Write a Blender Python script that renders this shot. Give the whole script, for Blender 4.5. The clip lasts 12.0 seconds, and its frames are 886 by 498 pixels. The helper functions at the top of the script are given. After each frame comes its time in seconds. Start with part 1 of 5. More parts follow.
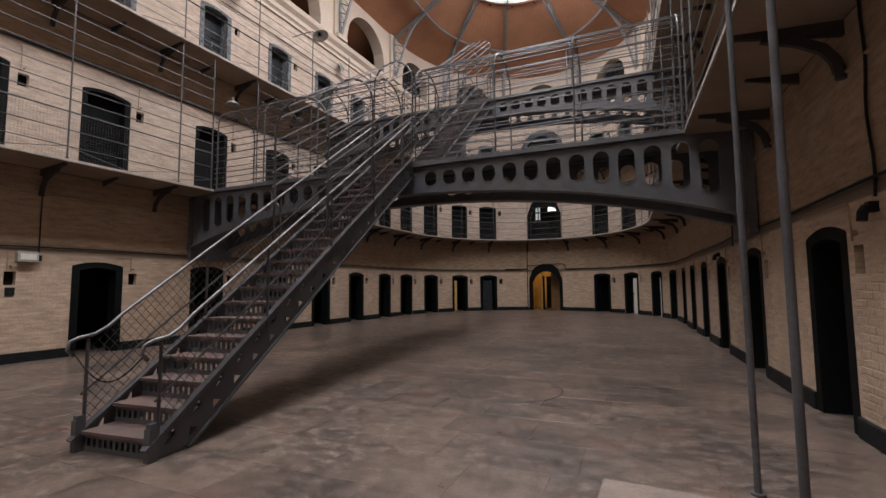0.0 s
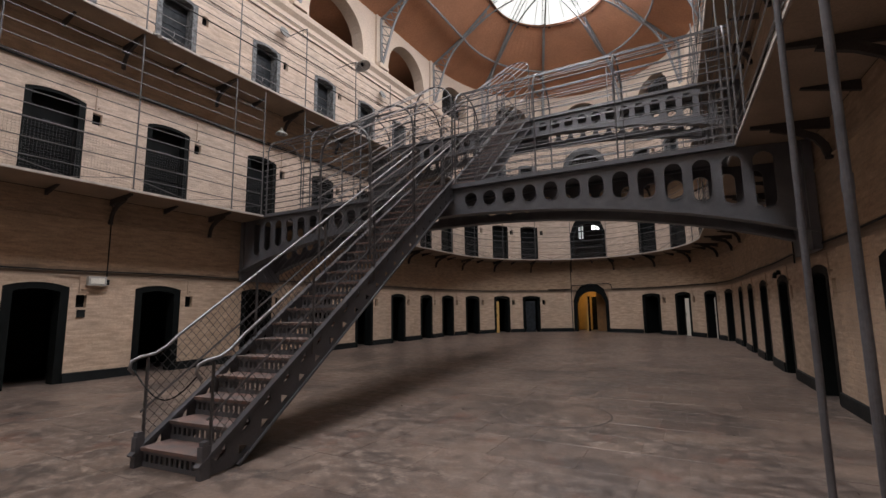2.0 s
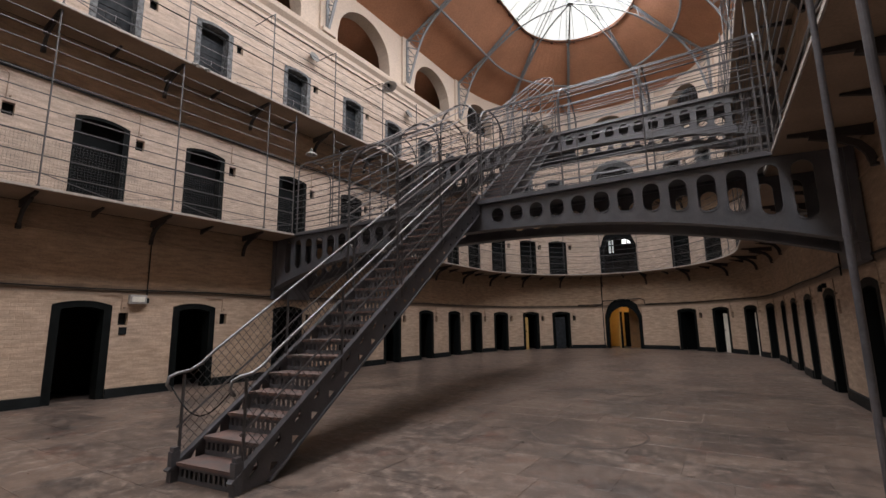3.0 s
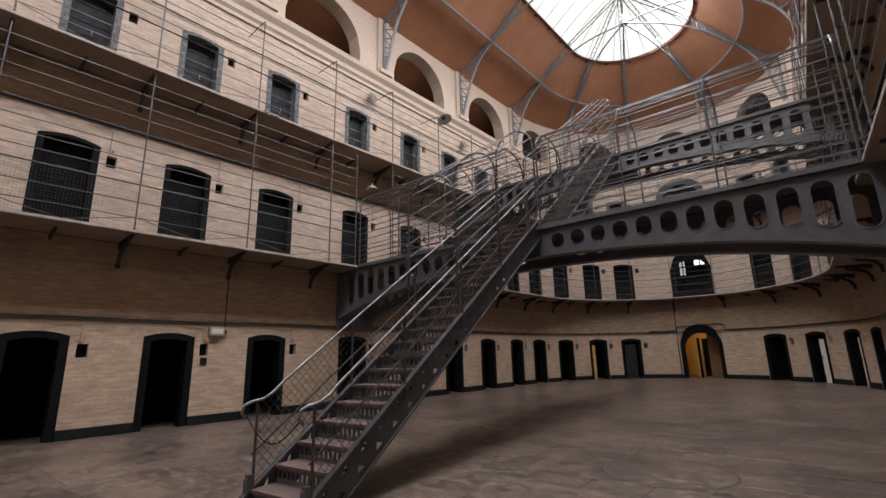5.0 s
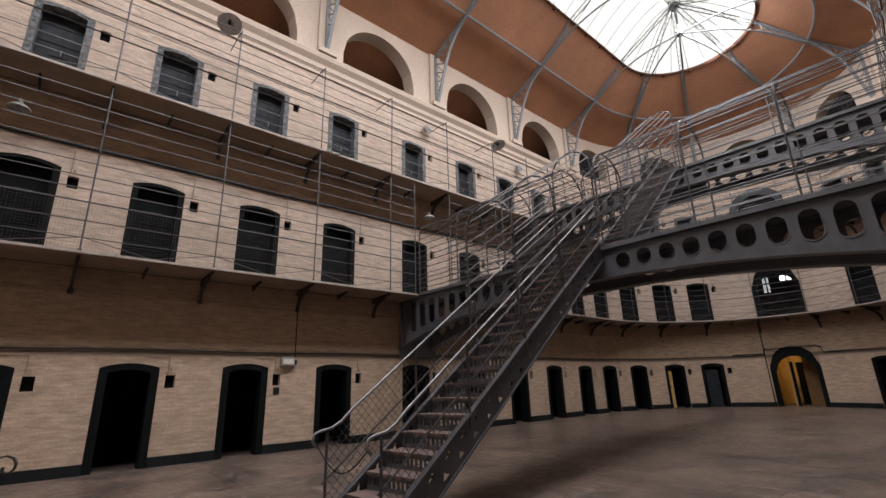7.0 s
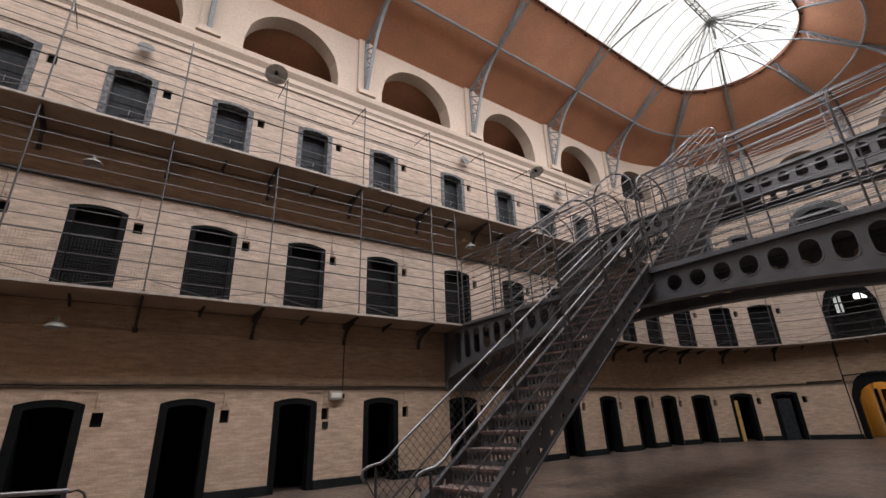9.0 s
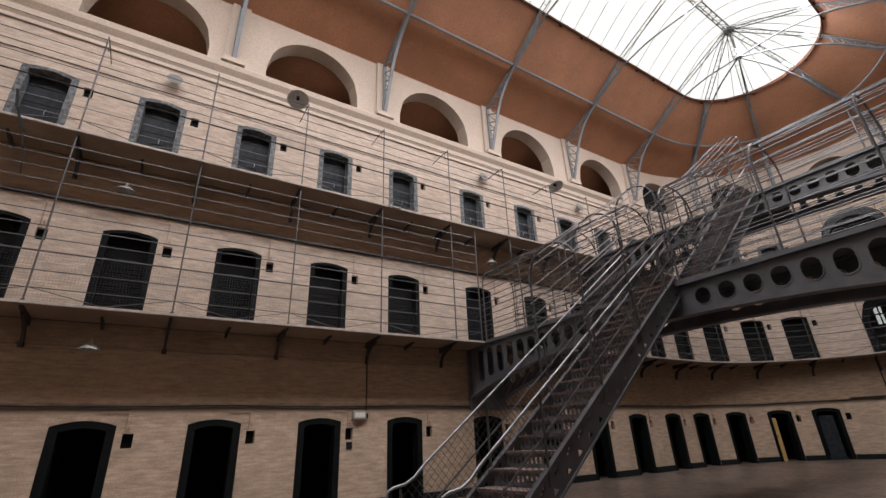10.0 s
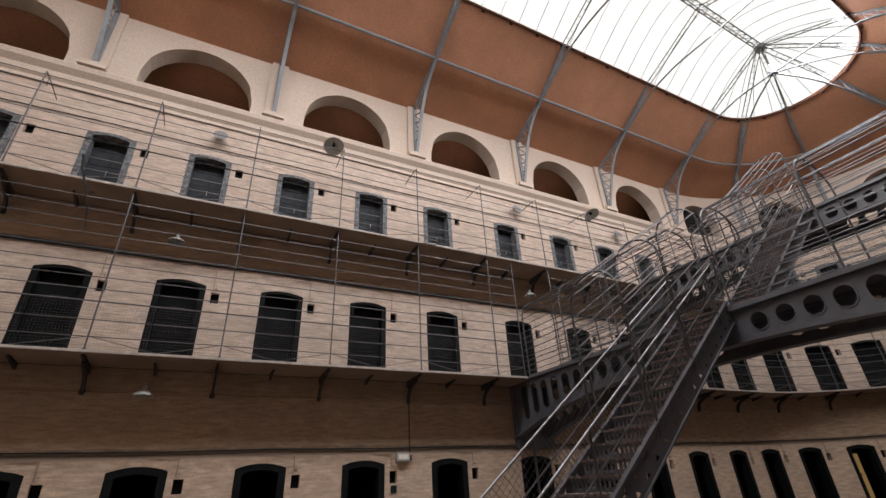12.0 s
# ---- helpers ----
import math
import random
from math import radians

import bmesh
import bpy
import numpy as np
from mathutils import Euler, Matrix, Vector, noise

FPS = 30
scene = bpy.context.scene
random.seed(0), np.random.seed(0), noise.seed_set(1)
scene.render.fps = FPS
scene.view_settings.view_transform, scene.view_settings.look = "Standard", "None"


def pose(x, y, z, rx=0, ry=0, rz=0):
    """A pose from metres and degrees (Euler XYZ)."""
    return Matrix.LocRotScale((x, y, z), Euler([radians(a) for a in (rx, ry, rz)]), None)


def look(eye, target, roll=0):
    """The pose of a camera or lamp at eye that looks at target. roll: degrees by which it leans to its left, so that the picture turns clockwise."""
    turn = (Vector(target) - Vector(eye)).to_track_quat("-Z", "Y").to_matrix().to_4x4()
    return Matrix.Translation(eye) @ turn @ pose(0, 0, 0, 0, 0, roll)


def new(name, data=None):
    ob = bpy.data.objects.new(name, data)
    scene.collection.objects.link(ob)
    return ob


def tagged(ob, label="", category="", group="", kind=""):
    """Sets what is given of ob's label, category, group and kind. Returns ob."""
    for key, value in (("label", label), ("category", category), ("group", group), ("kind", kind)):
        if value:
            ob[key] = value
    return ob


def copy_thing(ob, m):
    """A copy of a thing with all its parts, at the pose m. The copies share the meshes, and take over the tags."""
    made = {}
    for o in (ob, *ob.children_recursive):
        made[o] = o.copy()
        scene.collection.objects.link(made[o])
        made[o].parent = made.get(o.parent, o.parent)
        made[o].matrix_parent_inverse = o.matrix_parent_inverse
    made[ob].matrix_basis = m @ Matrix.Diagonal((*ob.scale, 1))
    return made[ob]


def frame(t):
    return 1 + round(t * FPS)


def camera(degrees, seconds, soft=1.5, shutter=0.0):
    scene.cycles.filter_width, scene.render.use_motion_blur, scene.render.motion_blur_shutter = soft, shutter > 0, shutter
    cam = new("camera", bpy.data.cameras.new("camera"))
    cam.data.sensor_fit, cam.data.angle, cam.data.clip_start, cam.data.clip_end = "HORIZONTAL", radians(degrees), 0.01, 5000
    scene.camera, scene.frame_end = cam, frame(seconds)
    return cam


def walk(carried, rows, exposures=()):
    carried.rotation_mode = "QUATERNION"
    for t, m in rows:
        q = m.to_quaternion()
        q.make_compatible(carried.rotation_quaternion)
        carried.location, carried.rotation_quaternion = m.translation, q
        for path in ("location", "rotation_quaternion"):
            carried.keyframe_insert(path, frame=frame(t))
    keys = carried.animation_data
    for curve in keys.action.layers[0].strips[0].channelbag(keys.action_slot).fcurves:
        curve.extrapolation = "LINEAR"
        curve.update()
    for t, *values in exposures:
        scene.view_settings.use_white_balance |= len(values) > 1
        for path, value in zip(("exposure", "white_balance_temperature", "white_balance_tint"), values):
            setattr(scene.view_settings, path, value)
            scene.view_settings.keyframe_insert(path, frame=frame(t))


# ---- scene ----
cam = camera(88.9, 12.0)
EYE = 1.47
PATH = [
    (0.0, 94.636, 0.451, 23.447),
    (0.5, 95.167, 0.495, 24.223),
    (1.0, 95.817, 0.529, 25.388),
    (1.5, 96.496, 0.580, 26.802),
    (2.0, 97.328, 0.644, 28.692),
    (2.5, 98.414, 0.722, 30.483),
    (3.0, 99.407, 0.833, 32.208),
    (5.0, 103.081, 1.183, 39.888),
    (5.5, 103.986, 1.318, 41.926),
    (6.0, 104.859, 1.415, 43.990),
    (6.5, 105.737, 1.544, 45.904),
    (7.0, 106.610, 1.635, 47.713),
    (9.0, 110.548, 2.070, 53.449),
    (9.5, 111.711, 2.172, 54.841),
    (10.0, 112.829, 2.288, 56.332),
    (10.5, 114.045, 2.461, 57.531),
    (11.0, 115.175, 2.558, 58.789),
    (11.5, 116.367, 2.676, 60.097),
    (12.0, 117.507, 2.805, 61.629),
]
walk(cam, [(t, pose(0, 0, EYE, rx, ry, rz)) for t, rx, ry, rz in PATH], exposures=[(0, 0.0), (12, 0.0)])

# ---- world and light ----
world = bpy.data.worlds.new("world")
scene.world = world
world.use_nodes = True
wn = world.node_tree.nodes
sky = wn.new("ShaderNodeTexSky")
sky.sky_type, sky.sun_disc = "NISHITA", False
sky.sun_elevation, sky.sun_rotation = radians(55), radians(200)
world.node_tree.links.new(sky.outputs[0], wn["Background"].inputs[0])
wn["Background"].inputs[1].default_value = 0.12


def area_lamp(name, m, sx, sy, power, color, label, spread=180.0):
    lamp = bpy.data.lights.new(name, "AREA")
    lamp.shape, lamp.size, lamp.size_y, lamp.energy, lamp.color = "RECTANGLE", sx, sy, power, color
    lamp.spread = radians(spread)
    ob = new(name, lamp)
    ob.matrix_world = m
    return tagged(ob, label, "light", kind="structure")


area_lamp("skylight_daylight", pose(-3.45, 8.6, 16.32), 2.7, 29.0, 3980.0, (0.985, 0.948, 0.995), "overcast daylight over the glazed skylight", 178.0)
sun = bpy.data.lights.new("sun", "SUN")
sun.energy, sun.angle, sun.color = 1.0, radians(20), (1.0, 0.95, 0.88)
sun_ob = new("sun", sun)
sun_ob.matrix_world = look((0, 0, 60), (3, 4, 40))

# ---- materials ----


def mat(name, color, rough=0.7, metal=0.0, vary=0.25, scale=3.0, bump=0.3, fine=40.0, tint=None, stain=0.0, brick=None, dirt=None, band=None, world=False):
    """Procedural surface: large blotches, fine grain, relief; brick gives courses (width, height, depth), band a ragged dark stripe (height, half width, colour)."""
    m = bpy.data.materials.new(name)
    m.use_nodes = True
    nt = m.node_tree
    n, l = nt.nodes, nt.links
    b = n["Principled BSDF"]
    b.inputs["Roughness"].default_value, b.inputs["Metallic"].default_value = rough, metal
    b.inputs["Specular IOR Level"].default_value = 0.5 if sum(color) > 0.2 else 0.12
    tc = n.new("ShaderNodeTexCoord")
    big = n.new("ShaderNodeTexNoise")
    big.inputs["Scale"].default_value, big.inputs["Detail"].default_value = scale, 6
    small = n.new("ShaderNodeTexNoise")
    small.inputs["Scale"].default_value, small.inputs["Detail"].default_value = fine, 4
    place = n.new("ShaderNodeNewGeometry").outputs["Position"] if world else tc.outputs["Object"]
    l.new(place, big.inputs["Vector"])
    l.new(place, small.inputs["Vector"])
    ramp = n.new("ShaderNodeMix")
    ramp.data_type = "RGBA"
    dark = tint or tuple(c * (1 - vary) for c in color)
    ramp.inputs[6].default_value = (*dark, 1)
    ramp.inputs[7].default_value = (*color, 1)
    con = n.new("ShaderNodeMapRange")
    con.inputs[1].default_value, con.inputs[2].default_value = 0.35, 0.65
    l.new(big.outputs[0], con.inputs[0])
    l.new(con.outputs[0], ramp.inputs[0])
    gr = n.new("ShaderNodeMix")
    gr.data_type, gr.blend_type = "RGBA", "MULTIPLY"
    gr.inputs[0].default_value = 0.5
    cg = n.new("ShaderNodeMapRange")
    cg.inputs[1].default_value, cg.inputs[2].default_value, cg.inputs[3].default_value = 0.3, 0.7, 0.6
    l.new(small.outputs[0], cg.inputs[0])
    l.new(ramp.outputs[2], gr.inputs[6])
    l.new(cg.outputs[0], gr.inputs[7])
    out = gr.outputs[2]
    height = small.outputs[0]
    if stain:
        st = n.new("ShaderNodeTexNoise")
        st.inputs["Scale"].default_value, st.inputs["Detail"].default_value = 0.9, 8
        mp = n.new("ShaderNodeMapping")
        mp.inputs["Scale"].default_value = (1.6, 1.6, 0.35)
        l.new(tc.outputs["Object"], mp.inputs[0])
        l.new(mp.outputs[0], st.inputs["Vector"])
        sr = n.new("ShaderNodeMapRange")
        sr.inputs[1].default_value, sr.inputs[2].default_value, sr.inputs[4].default_value = 0.54, 0.72, stain
        l.new(st.outputs[0], sr.inputs[0])
        sm = n.new("ShaderNodeMix")
        sm.data_type = "RGBA"
        sm.inputs[7].default_value = (*(dirt or (0.2, 0.13, 0.08)), 1)
        l.new(sr.outputs[0], sm.inputs[0])
        l.new(out, sm.inputs[6])
        out = sm.outputs[2]
    bp = n.new("ShaderNodeBump")
    bp.inputs["Strength"].default_value, bp.inputs["Distance"].default_value = bump, 0.01
    l.new(height, bp.inputs["Height"])
    if brick:
        uv = n.new("ShaderNodeUVMap")
        br = n.new("ShaderNodeTexBrick")
        br.inputs["Scale"].default_value = 1.0
        br.inputs["Brick Width"].default_value, br.inputs["Row Height"].default_value = brick[0], brick[1]
        br.inputs["Mortar Size"].default_value, br.inputs["Mortar Smooth"].default_value = 0.006, 0.6
        br.inputs["Color1"].default_value, br.inputs["Color2"].default_value = (1, 1, 1, 1), (0.80, 0.77, 0.74, 1)
        br.inputs["Mortar"].default_value = (0.9, 0.885, 0.87, 1)
        rag = n.new("ShaderNodeTexNoise")
        rag.inputs["Scale"].default_value, rag.inputs["Detail"].default_value = 7.0, 3
        l.new(tc.outputs["Object"], rag.inputs["Vector"])
        wob = n.new("ShaderNodeVectorMath")
        wob.operation = "MULTIPLY_ADD"
        wob.inputs[1].default_value = (0.09, 0.03, 0.02)
        l.new(rag.outputs[1], wob.inputs[0])
        l.new(uv.outputs[0], wob.inputs[2])
        l.new(wob.outputs[0], br.inputs["Vector"])
        bm_ = n.new("ShaderNodeMix")
        bm_.data_type, bm_.blend_type = "RGBA", "MULTIPLY"
        bm_.inputs[0].default_value = 0.8
        patch = n.new("ShaderNodeMapRange")
        patch.inputs[1].default_value, patch.inputs[2].default_value = 0.38, 0.62
        patch.inputs[3].default_value, patch.inputs[4].default_value = 0.25, 0.85
        l.new(big.outputs[0], patch.inputs[0])
        l.new(patch.outputs[0], bm_.inputs[0])
        l.new(out, bm_.inputs[6])
        l.new(br.outputs[0], bm_.inputs[7])
        # uneven lime wash dragged along the courses
        sm_, sk, sx = n.new("ShaderNodeMapping"), n.new("ShaderNodeTexNoise"), n.new("ShaderNodeMapRange")
        sm_.inputs["Scale"].default_value = (2.6, 13.0, 1.0)
        sk.inputs["Scale"].default_value, sk.inputs["Detail"].default_value, sk.inputs["Roughness"].default_value = 1.0, 7, 0.65
        sx.inputs[1].default_value, sx.inputs[2].default_value = 0.32, 0.68
        sx.inputs[3].default_value, sx.inputs[4].default_value = 0.69, 1.20
        l.new(uv.outputs[0], sm_.inputs[0])
        l.new(sm_.outputs[0], sk.inputs["Vector"])
        l.new(sk.outputs[0], sx.inputs[0])
        wash = n.new("ShaderNodeMix")
        wash.data_type, wash.blend_type = "RGBA", "MULTIPLY"
        wash.inputs[0].default_value = 1.0
        l.new(bm_.outputs[2], wash.inputs[6])
        l.new(sx.outputs[0], wash.inputs[7])
        out = wash.outputs[2]
        # broad damp and soot blotches, wider than high
        bm2, bn, bx, bl = n.new("ShaderNodeMapping"), n.new("ShaderNodeTexNoise"), n.new("ShaderNodeMapRange"), n.new("ShaderNodeMix")
        bm2.inputs["Scale"].default_value = (0.45, 1.1, 1.0)
        bn.inputs["Scale"].default_value, bn.inputs["Detail"].default_value, bn.inputs["Roughness"].default_value = 1.0, 6, 0.6
        bx.inputs[1].default_value, bx.inputs[2].default_value, bx.inputs[4].default_value = 0.50, 0.72, 0.42
        bl.data_type = "RGBA"
        bl.inputs[7].default_value = (*(c * k for c, k in zip(color, (0.50, 0.52, 0.50))), 1)
        l.new(uv.outputs[0], bm2.inputs[0])
        l.new(bm2.outputs[0], bn.inputs["Vector"])
        l.new(bn.outputs[0], bx.inputs[0])
        l.new(bx.outputs[0], bl.inputs[0])
        l.new(out, bl.inputs[6])
        out = bl.outputs[2]
        if band:
            sep, jit, dist, fade, bd = n.new("ShaderNodeSeparateXYZ"), n.new("ShaderNodeMath"), n.new("ShaderNodeMath"), n.new("ShaderNodeMapRange"), n.new("ShaderNodeMix")
            jit.operation, dist.operation = "MULTIPLY_ADD", "ABSOLUTE"
            l.new(uv.outputs[0], sep.inputs[0])
            off = n.new("ShaderNodeMath")
            off.operation = "SUBTRACT"
            off.inputs[1].default_value = band[0] + 0.5 * band[1]
            l.new(sep.outputs[1], off.inputs[0])
            jit.inputs[1].default_value = band[1]
            l.new(sk.outputs[0], jit.inputs[0])
            l.new(off.outputs[0], jit.inputs[2])
            l.new(jit.outputs[0], dist.inputs[0])
            fade.inputs[1].default_value, fade.inputs[2].default_value = band[1] * 0.35, band[1]
            fade.inputs[3].default_value, fade.inputs[4].default_value = 0.8, 0.0
            l.new(dist.outputs[0], fade.inputs[0])
            bd.data_type = "RGBA"
            bd.inputs[7].default_value = (*band[2], 1)
            l.new(fade.outputs[0], bd.inputs[0])
            l.new(out, bd.inputs[6])
            out = bd.outputs[2]
        b2 = n.new("ShaderNodeBump")
        b2.invert = True
        b2.inputs["Strength"].default_value, b2.inputs["Distance"].default_value = 0.45, brick[2]
        l.new(br.outputs["Fac"], b2.inputs["Height"])
        l.new(bp.outputs[0], b2.inputs["Normal"])
        l.new(b2.outputs[0], b.inputs["Normal"])
    else:
        l.new(bp.outputs[0], b.inputs["Normal"])
    l.new(out, b.inputs["Base Color"])
    rv = n.new("ShaderNodeMapRange")
    rv.inputs[3].default_value, rv.inputs[4].default_value = max(0.05, rough - 0.12), min(1, rough + 0.12)
    l.new(big.outputs[0], rv.inputs[0])
    l.new(rv.outputs[0], b.inputs["Roughness"])
    return m


def glow(name, color, strength):
    m = bpy.data.materials.new(name)
    m.use_nodes = True
    b = m.node_tree.nodes["Principled BSDF"]
    b.inputs["Base Color"].default_value = (*color, 1)
    b.inputs["Emission Color"].default_value, b.inputs["Emission Strength"].default_value = (*color, 1), strength
    return m


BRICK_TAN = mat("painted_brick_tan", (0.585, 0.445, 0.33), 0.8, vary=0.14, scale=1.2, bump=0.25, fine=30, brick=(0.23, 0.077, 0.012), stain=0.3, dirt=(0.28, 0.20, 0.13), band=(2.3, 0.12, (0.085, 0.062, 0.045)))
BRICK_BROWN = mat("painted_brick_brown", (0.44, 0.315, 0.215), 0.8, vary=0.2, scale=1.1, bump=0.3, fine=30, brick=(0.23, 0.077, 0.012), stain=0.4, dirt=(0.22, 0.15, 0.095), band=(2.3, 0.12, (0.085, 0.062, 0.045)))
BRICK_CREAM = mat("painted_brick_cream", (0.64, 0.525, 0.43), 0.8, vary=0.10, scale=1.0, bump=0.2, fine=30, brick=(0.23, 0.077, 0.010), stain=0.2, dirt=(0.44, 0.34, 0.25))
PLASTER = mat("cream_plaster", (0.62, 0.52, 0.425), 0.85, vary=0.08, scale=0.8, bump=0.2, fine=20, stain=0.12, dirt=(0.5, 0.38, 0.26))
FLOOR = mat("worn_stone_floor", (0.125, 0.098, 0.084), 0.42, vary=0.45, scale=1.1, bump=0.3, fine=12, stain=0.5, dirt=(0.06, 0.048, 0.044))
SKIRT = mat("black_skirting", (0.016, 0.019, 0.02), 0.55, vary=0.3, scale=4)
IRON = mat("grey_painted_iron", (0.108, 0.113, 0.126), 0.48, vary=0.3, scale=3, bump=0.25, fine=50, stain=0.3, dirt=(0.055, 0.05, 0.049))
EDGE = mat("worn_pale_edge", (0.50, 0.45, 0.40), 0.55, vary=0.3, scale=6)
STEEL = mat("galvanised_rail", (0.27, 0.27, 0.275), 0.38, 0.5, vary=0.3, scale=6, bump=0.1)
POLE = mat("dark_grey_pole_paint", (0.12, 0.122, 0.135), 0.5, vary=0.3, scale=5, stain=0.3, dirt=(0.07, 0.06, 0.06))
CAGE = mat("worn_cage_rail", (0.26, 0.257, 0.258), 0.38, 0.4, vary=0.35, scale=7, bump=0.1, stain=0.3, dirt=(0.08, 0.07, 0.065))
BAR = mat("grey_rail_paint", (0.092, 0.092, 0.096), 0.42, 0.1, vary=0.25, scale=5, bump=0.1)
RIB = mat("blue_grey_roof_iron", (0.26, 0.28, 0.295), 0.5, vary=0.2, scale=3)
ROOF = mat("brown_roof_boarding", (0.52, 0.255, 0.145), 0.75, vary=0.2, scale=0.7, bump=0.2, fine=15, stain=0.4, dirt=(0.36, 0.165, 0.09))
SLATE = mat("gallery_slab", (0.36, 0.265, 0.19), 0.7, vary=0.25, scale=1.5, bump=0.3, stain=0.3, dirt=(0.17, 0.12, 0.085))
FRAME = mat("blackish_green_frame_paint", (0.0055, 0.0075, 0.0075), 0.65, vary=0.4, scale=5, bump=0.3, stain=0.3, dirt=(0.013, 0.015, 0.014))
BRACKET = mat("dark_bracket_iron", (0.068, 0.063, 0.06), 0.55, vary=0.3, scale=4)
ROOFEDGE = mat("dark_brown_roof_edge", (0.10, 0.05, 0.035), 0.7, vary=0.3, scale=4)
BLACK = mat("black_door_paint", (0.006, 0.0075, 0.008), 0.75, vary=0.35, scale=4, bump=0.3)
DOORGREY = mat("grey_iron_door", (0.034, 0.040, 0.046), 0.5, vary=0.4, scale=5, bump=0.3, stain=0.45, dirt=(0.11, 0.115, 0.12))
STONE = mat("blue_grey_stone_jamb", (0.20, 0.215, 0.225), 0.75, vary=0.75, scale=11, bump=0.6, fine=30)
TREAD = mat("rusty_tread", (0.18, 0.11, 0.09), 0.65, vary=0.4, scale=6, bump=0.4, fine=60, tint=(0.10, 0.085, 0.08))
DARKSTONE = mat("dark_mottled_stone", (0.085, 0.093, 0.097), 0.75, vary=0.7, scale=10, bump=0.6, fine=30)
# near-black: the deep shade inside the cells is put into the colour
DARKCELL = mat("shaded_interior", (0.03, 0.025, 0.022), 0.9, vary=0.2, scale=2)


def flag_material():
    """Worn flagstone: patchy stains in world place, tone by stone, half-polished."""
    m = bpy.data.materials.new("worn_flagstone")
    m.use_nodes = True
    nt = m.node_tree
    n, l = nt.nodes, nt.links
    b = n["Principled BSDF"]
    geo, info = n.new("ShaderNodeNewGeometry"), n.new("ShaderNodeObjectInfo")

    def noise_(scale, detail, stretch=(1, 1, 1), rough=0.6):
        mp, t = n.new("ShaderNodeMapping"), n.new("ShaderNodeTexNoise")
        mp.inputs["Scale"].default_value = stretch
        t.inputs["Scale"].default_value, t.inputs["Detail"].default_value, t.inputs["Roughness"].default_value = scale, detail, rough
        l.new(geo.outputs["Position"], mp.inputs[0])
        l.new(mp.outputs[0], t.inputs["Vector"])
        return t

    def ranged(src, a, b_, c=0.0, d=1.0):
        r = n.new("ShaderNodeMapRange")
        for i, v in enumerate((a, b_, c, d)):
            r.inputs[i + 1].default_value = v
        l.new(src, r.inputs[0])
        return r.outputs[0]

    def mix(fac, a, b_, blend="MIX"):
        x = n.new("ShaderNodeMix")
        x.data_type, x.blend_type = "RGBA", blend
        for v, k in ((fac, 0), (a, 6), (b_, 7)):
            if hasattr(v, "is_linked"):
                l.new(v, x.inputs[k])
            else:
                x.inputs[k].default_value = v if k == 0 else (*v, 1)
        return x.outputs[2]

    big, mid, fine, streak = noise_(0.8, 6), noise_(5.5, 10, rough=0.7), noise_(34, 6), noise_(1.9, 9, (0.8, 1.15, 1), 0.62)
    c = mix(ranged(big.outputs[0], 0.42, 0.58), (0.068, 0.055, 0.048), (0.150, 0.112, 0.089))
    zone, worn = noise_(0.55, 4), noise_(0.42, 5, (1.0, 1.6, 1.0))

    def within(src, area):
        x = n.new("ShaderNodeMath")
        x.operation = "MULTIPLY"
        l.new(src, x.inputs[0])
        l.new(area, x.inputs[1])
        return x.outputs[0]

    in_zone, in_worn = ranged(zone.outputs[0], 0.42, 0.60, 0.15, 1.0), ranged(worn.outputs[0], 0.42, 0.56, 0.08, 1.0)
    c = mix(ranged(mid.outputs[0], 0.42, 0.66, 0, 0.55), c, (0.19, 0.143, 0.115))
    c = mix(within(ranged(streak.outputs[0], 0.50, 0.66, 0, 0.8), in_zone), c, (0.042, 0.038, 0.036))
    rust = noise_(1.5, 9, (1.0, 1.0, 1.0), 0.7)
    c = mix(ranged(rust.outputs[0], 0.55, 0.68, 0, 0.65), c, (0.155, 0.078, 0.056))
    pale = noise_(6.0, 10, (0.9, 1.15, 1.0), 0.74)
    c = mix(within(ranged(pale.outputs[0], 0.50, 0.63, 0, 0.8), in_worn), c, (0.275, 0.222, 0.185))
    tone = n.new("ShaderNodeMath")
    tone.operation = "ADD"
    l.new(info.outputs["Random"], tone.inputs[0])
    l.new(geo.outputs["Random Per Island"], tone.inputs[1])
    fr = n.new("ShaderNodeMath")
    fr.operation = "FRACT"
    l.new(tone.outputs[0], fr.inputs[0])
    c = mix(1.0, c, mix(ranged(fr.outputs[0], 0, 1), (0.84, 0.83, 0.83), (1.1, 1.09, 1.07)), "MULTIPLY")
    c = mix(0.5, c, mix(ranged(fine.outputs[0], 0.3, 0.7), (0.5, 0.5, 0.5), (1.25, 1.25, 1.25)), "MULTIPLY")
    l.new(c, b.inputs["Base Color"])
    l.new(ranged(mid.outputs[0], 0.3, 0.7, 0.24, 0.55), b.inputs["Roughness"])
    bp = n.new("ShaderNodeBump")
    bp.inputs["Strength"].default_value, bp.inputs["Distance"].default_value = 0.35, 0.006
    l.new(mid.outputs[0], bp.inputs["Height"])
    b2 = n.new("ShaderNodeBump")
    b2.inputs["Strength"].default_value, b2.inputs["Distance"].default_value = 0.3, 0.002
    l.new(fine.outputs[0], b2.inputs["Height"])
    l.new(bp.outputs[0], b2.inputs["Normal"])
    l.new(b2.outputs[0], b.inputs["Normal"])
    return m


FLAG = flag_material()

# ---- mesh helpers ----


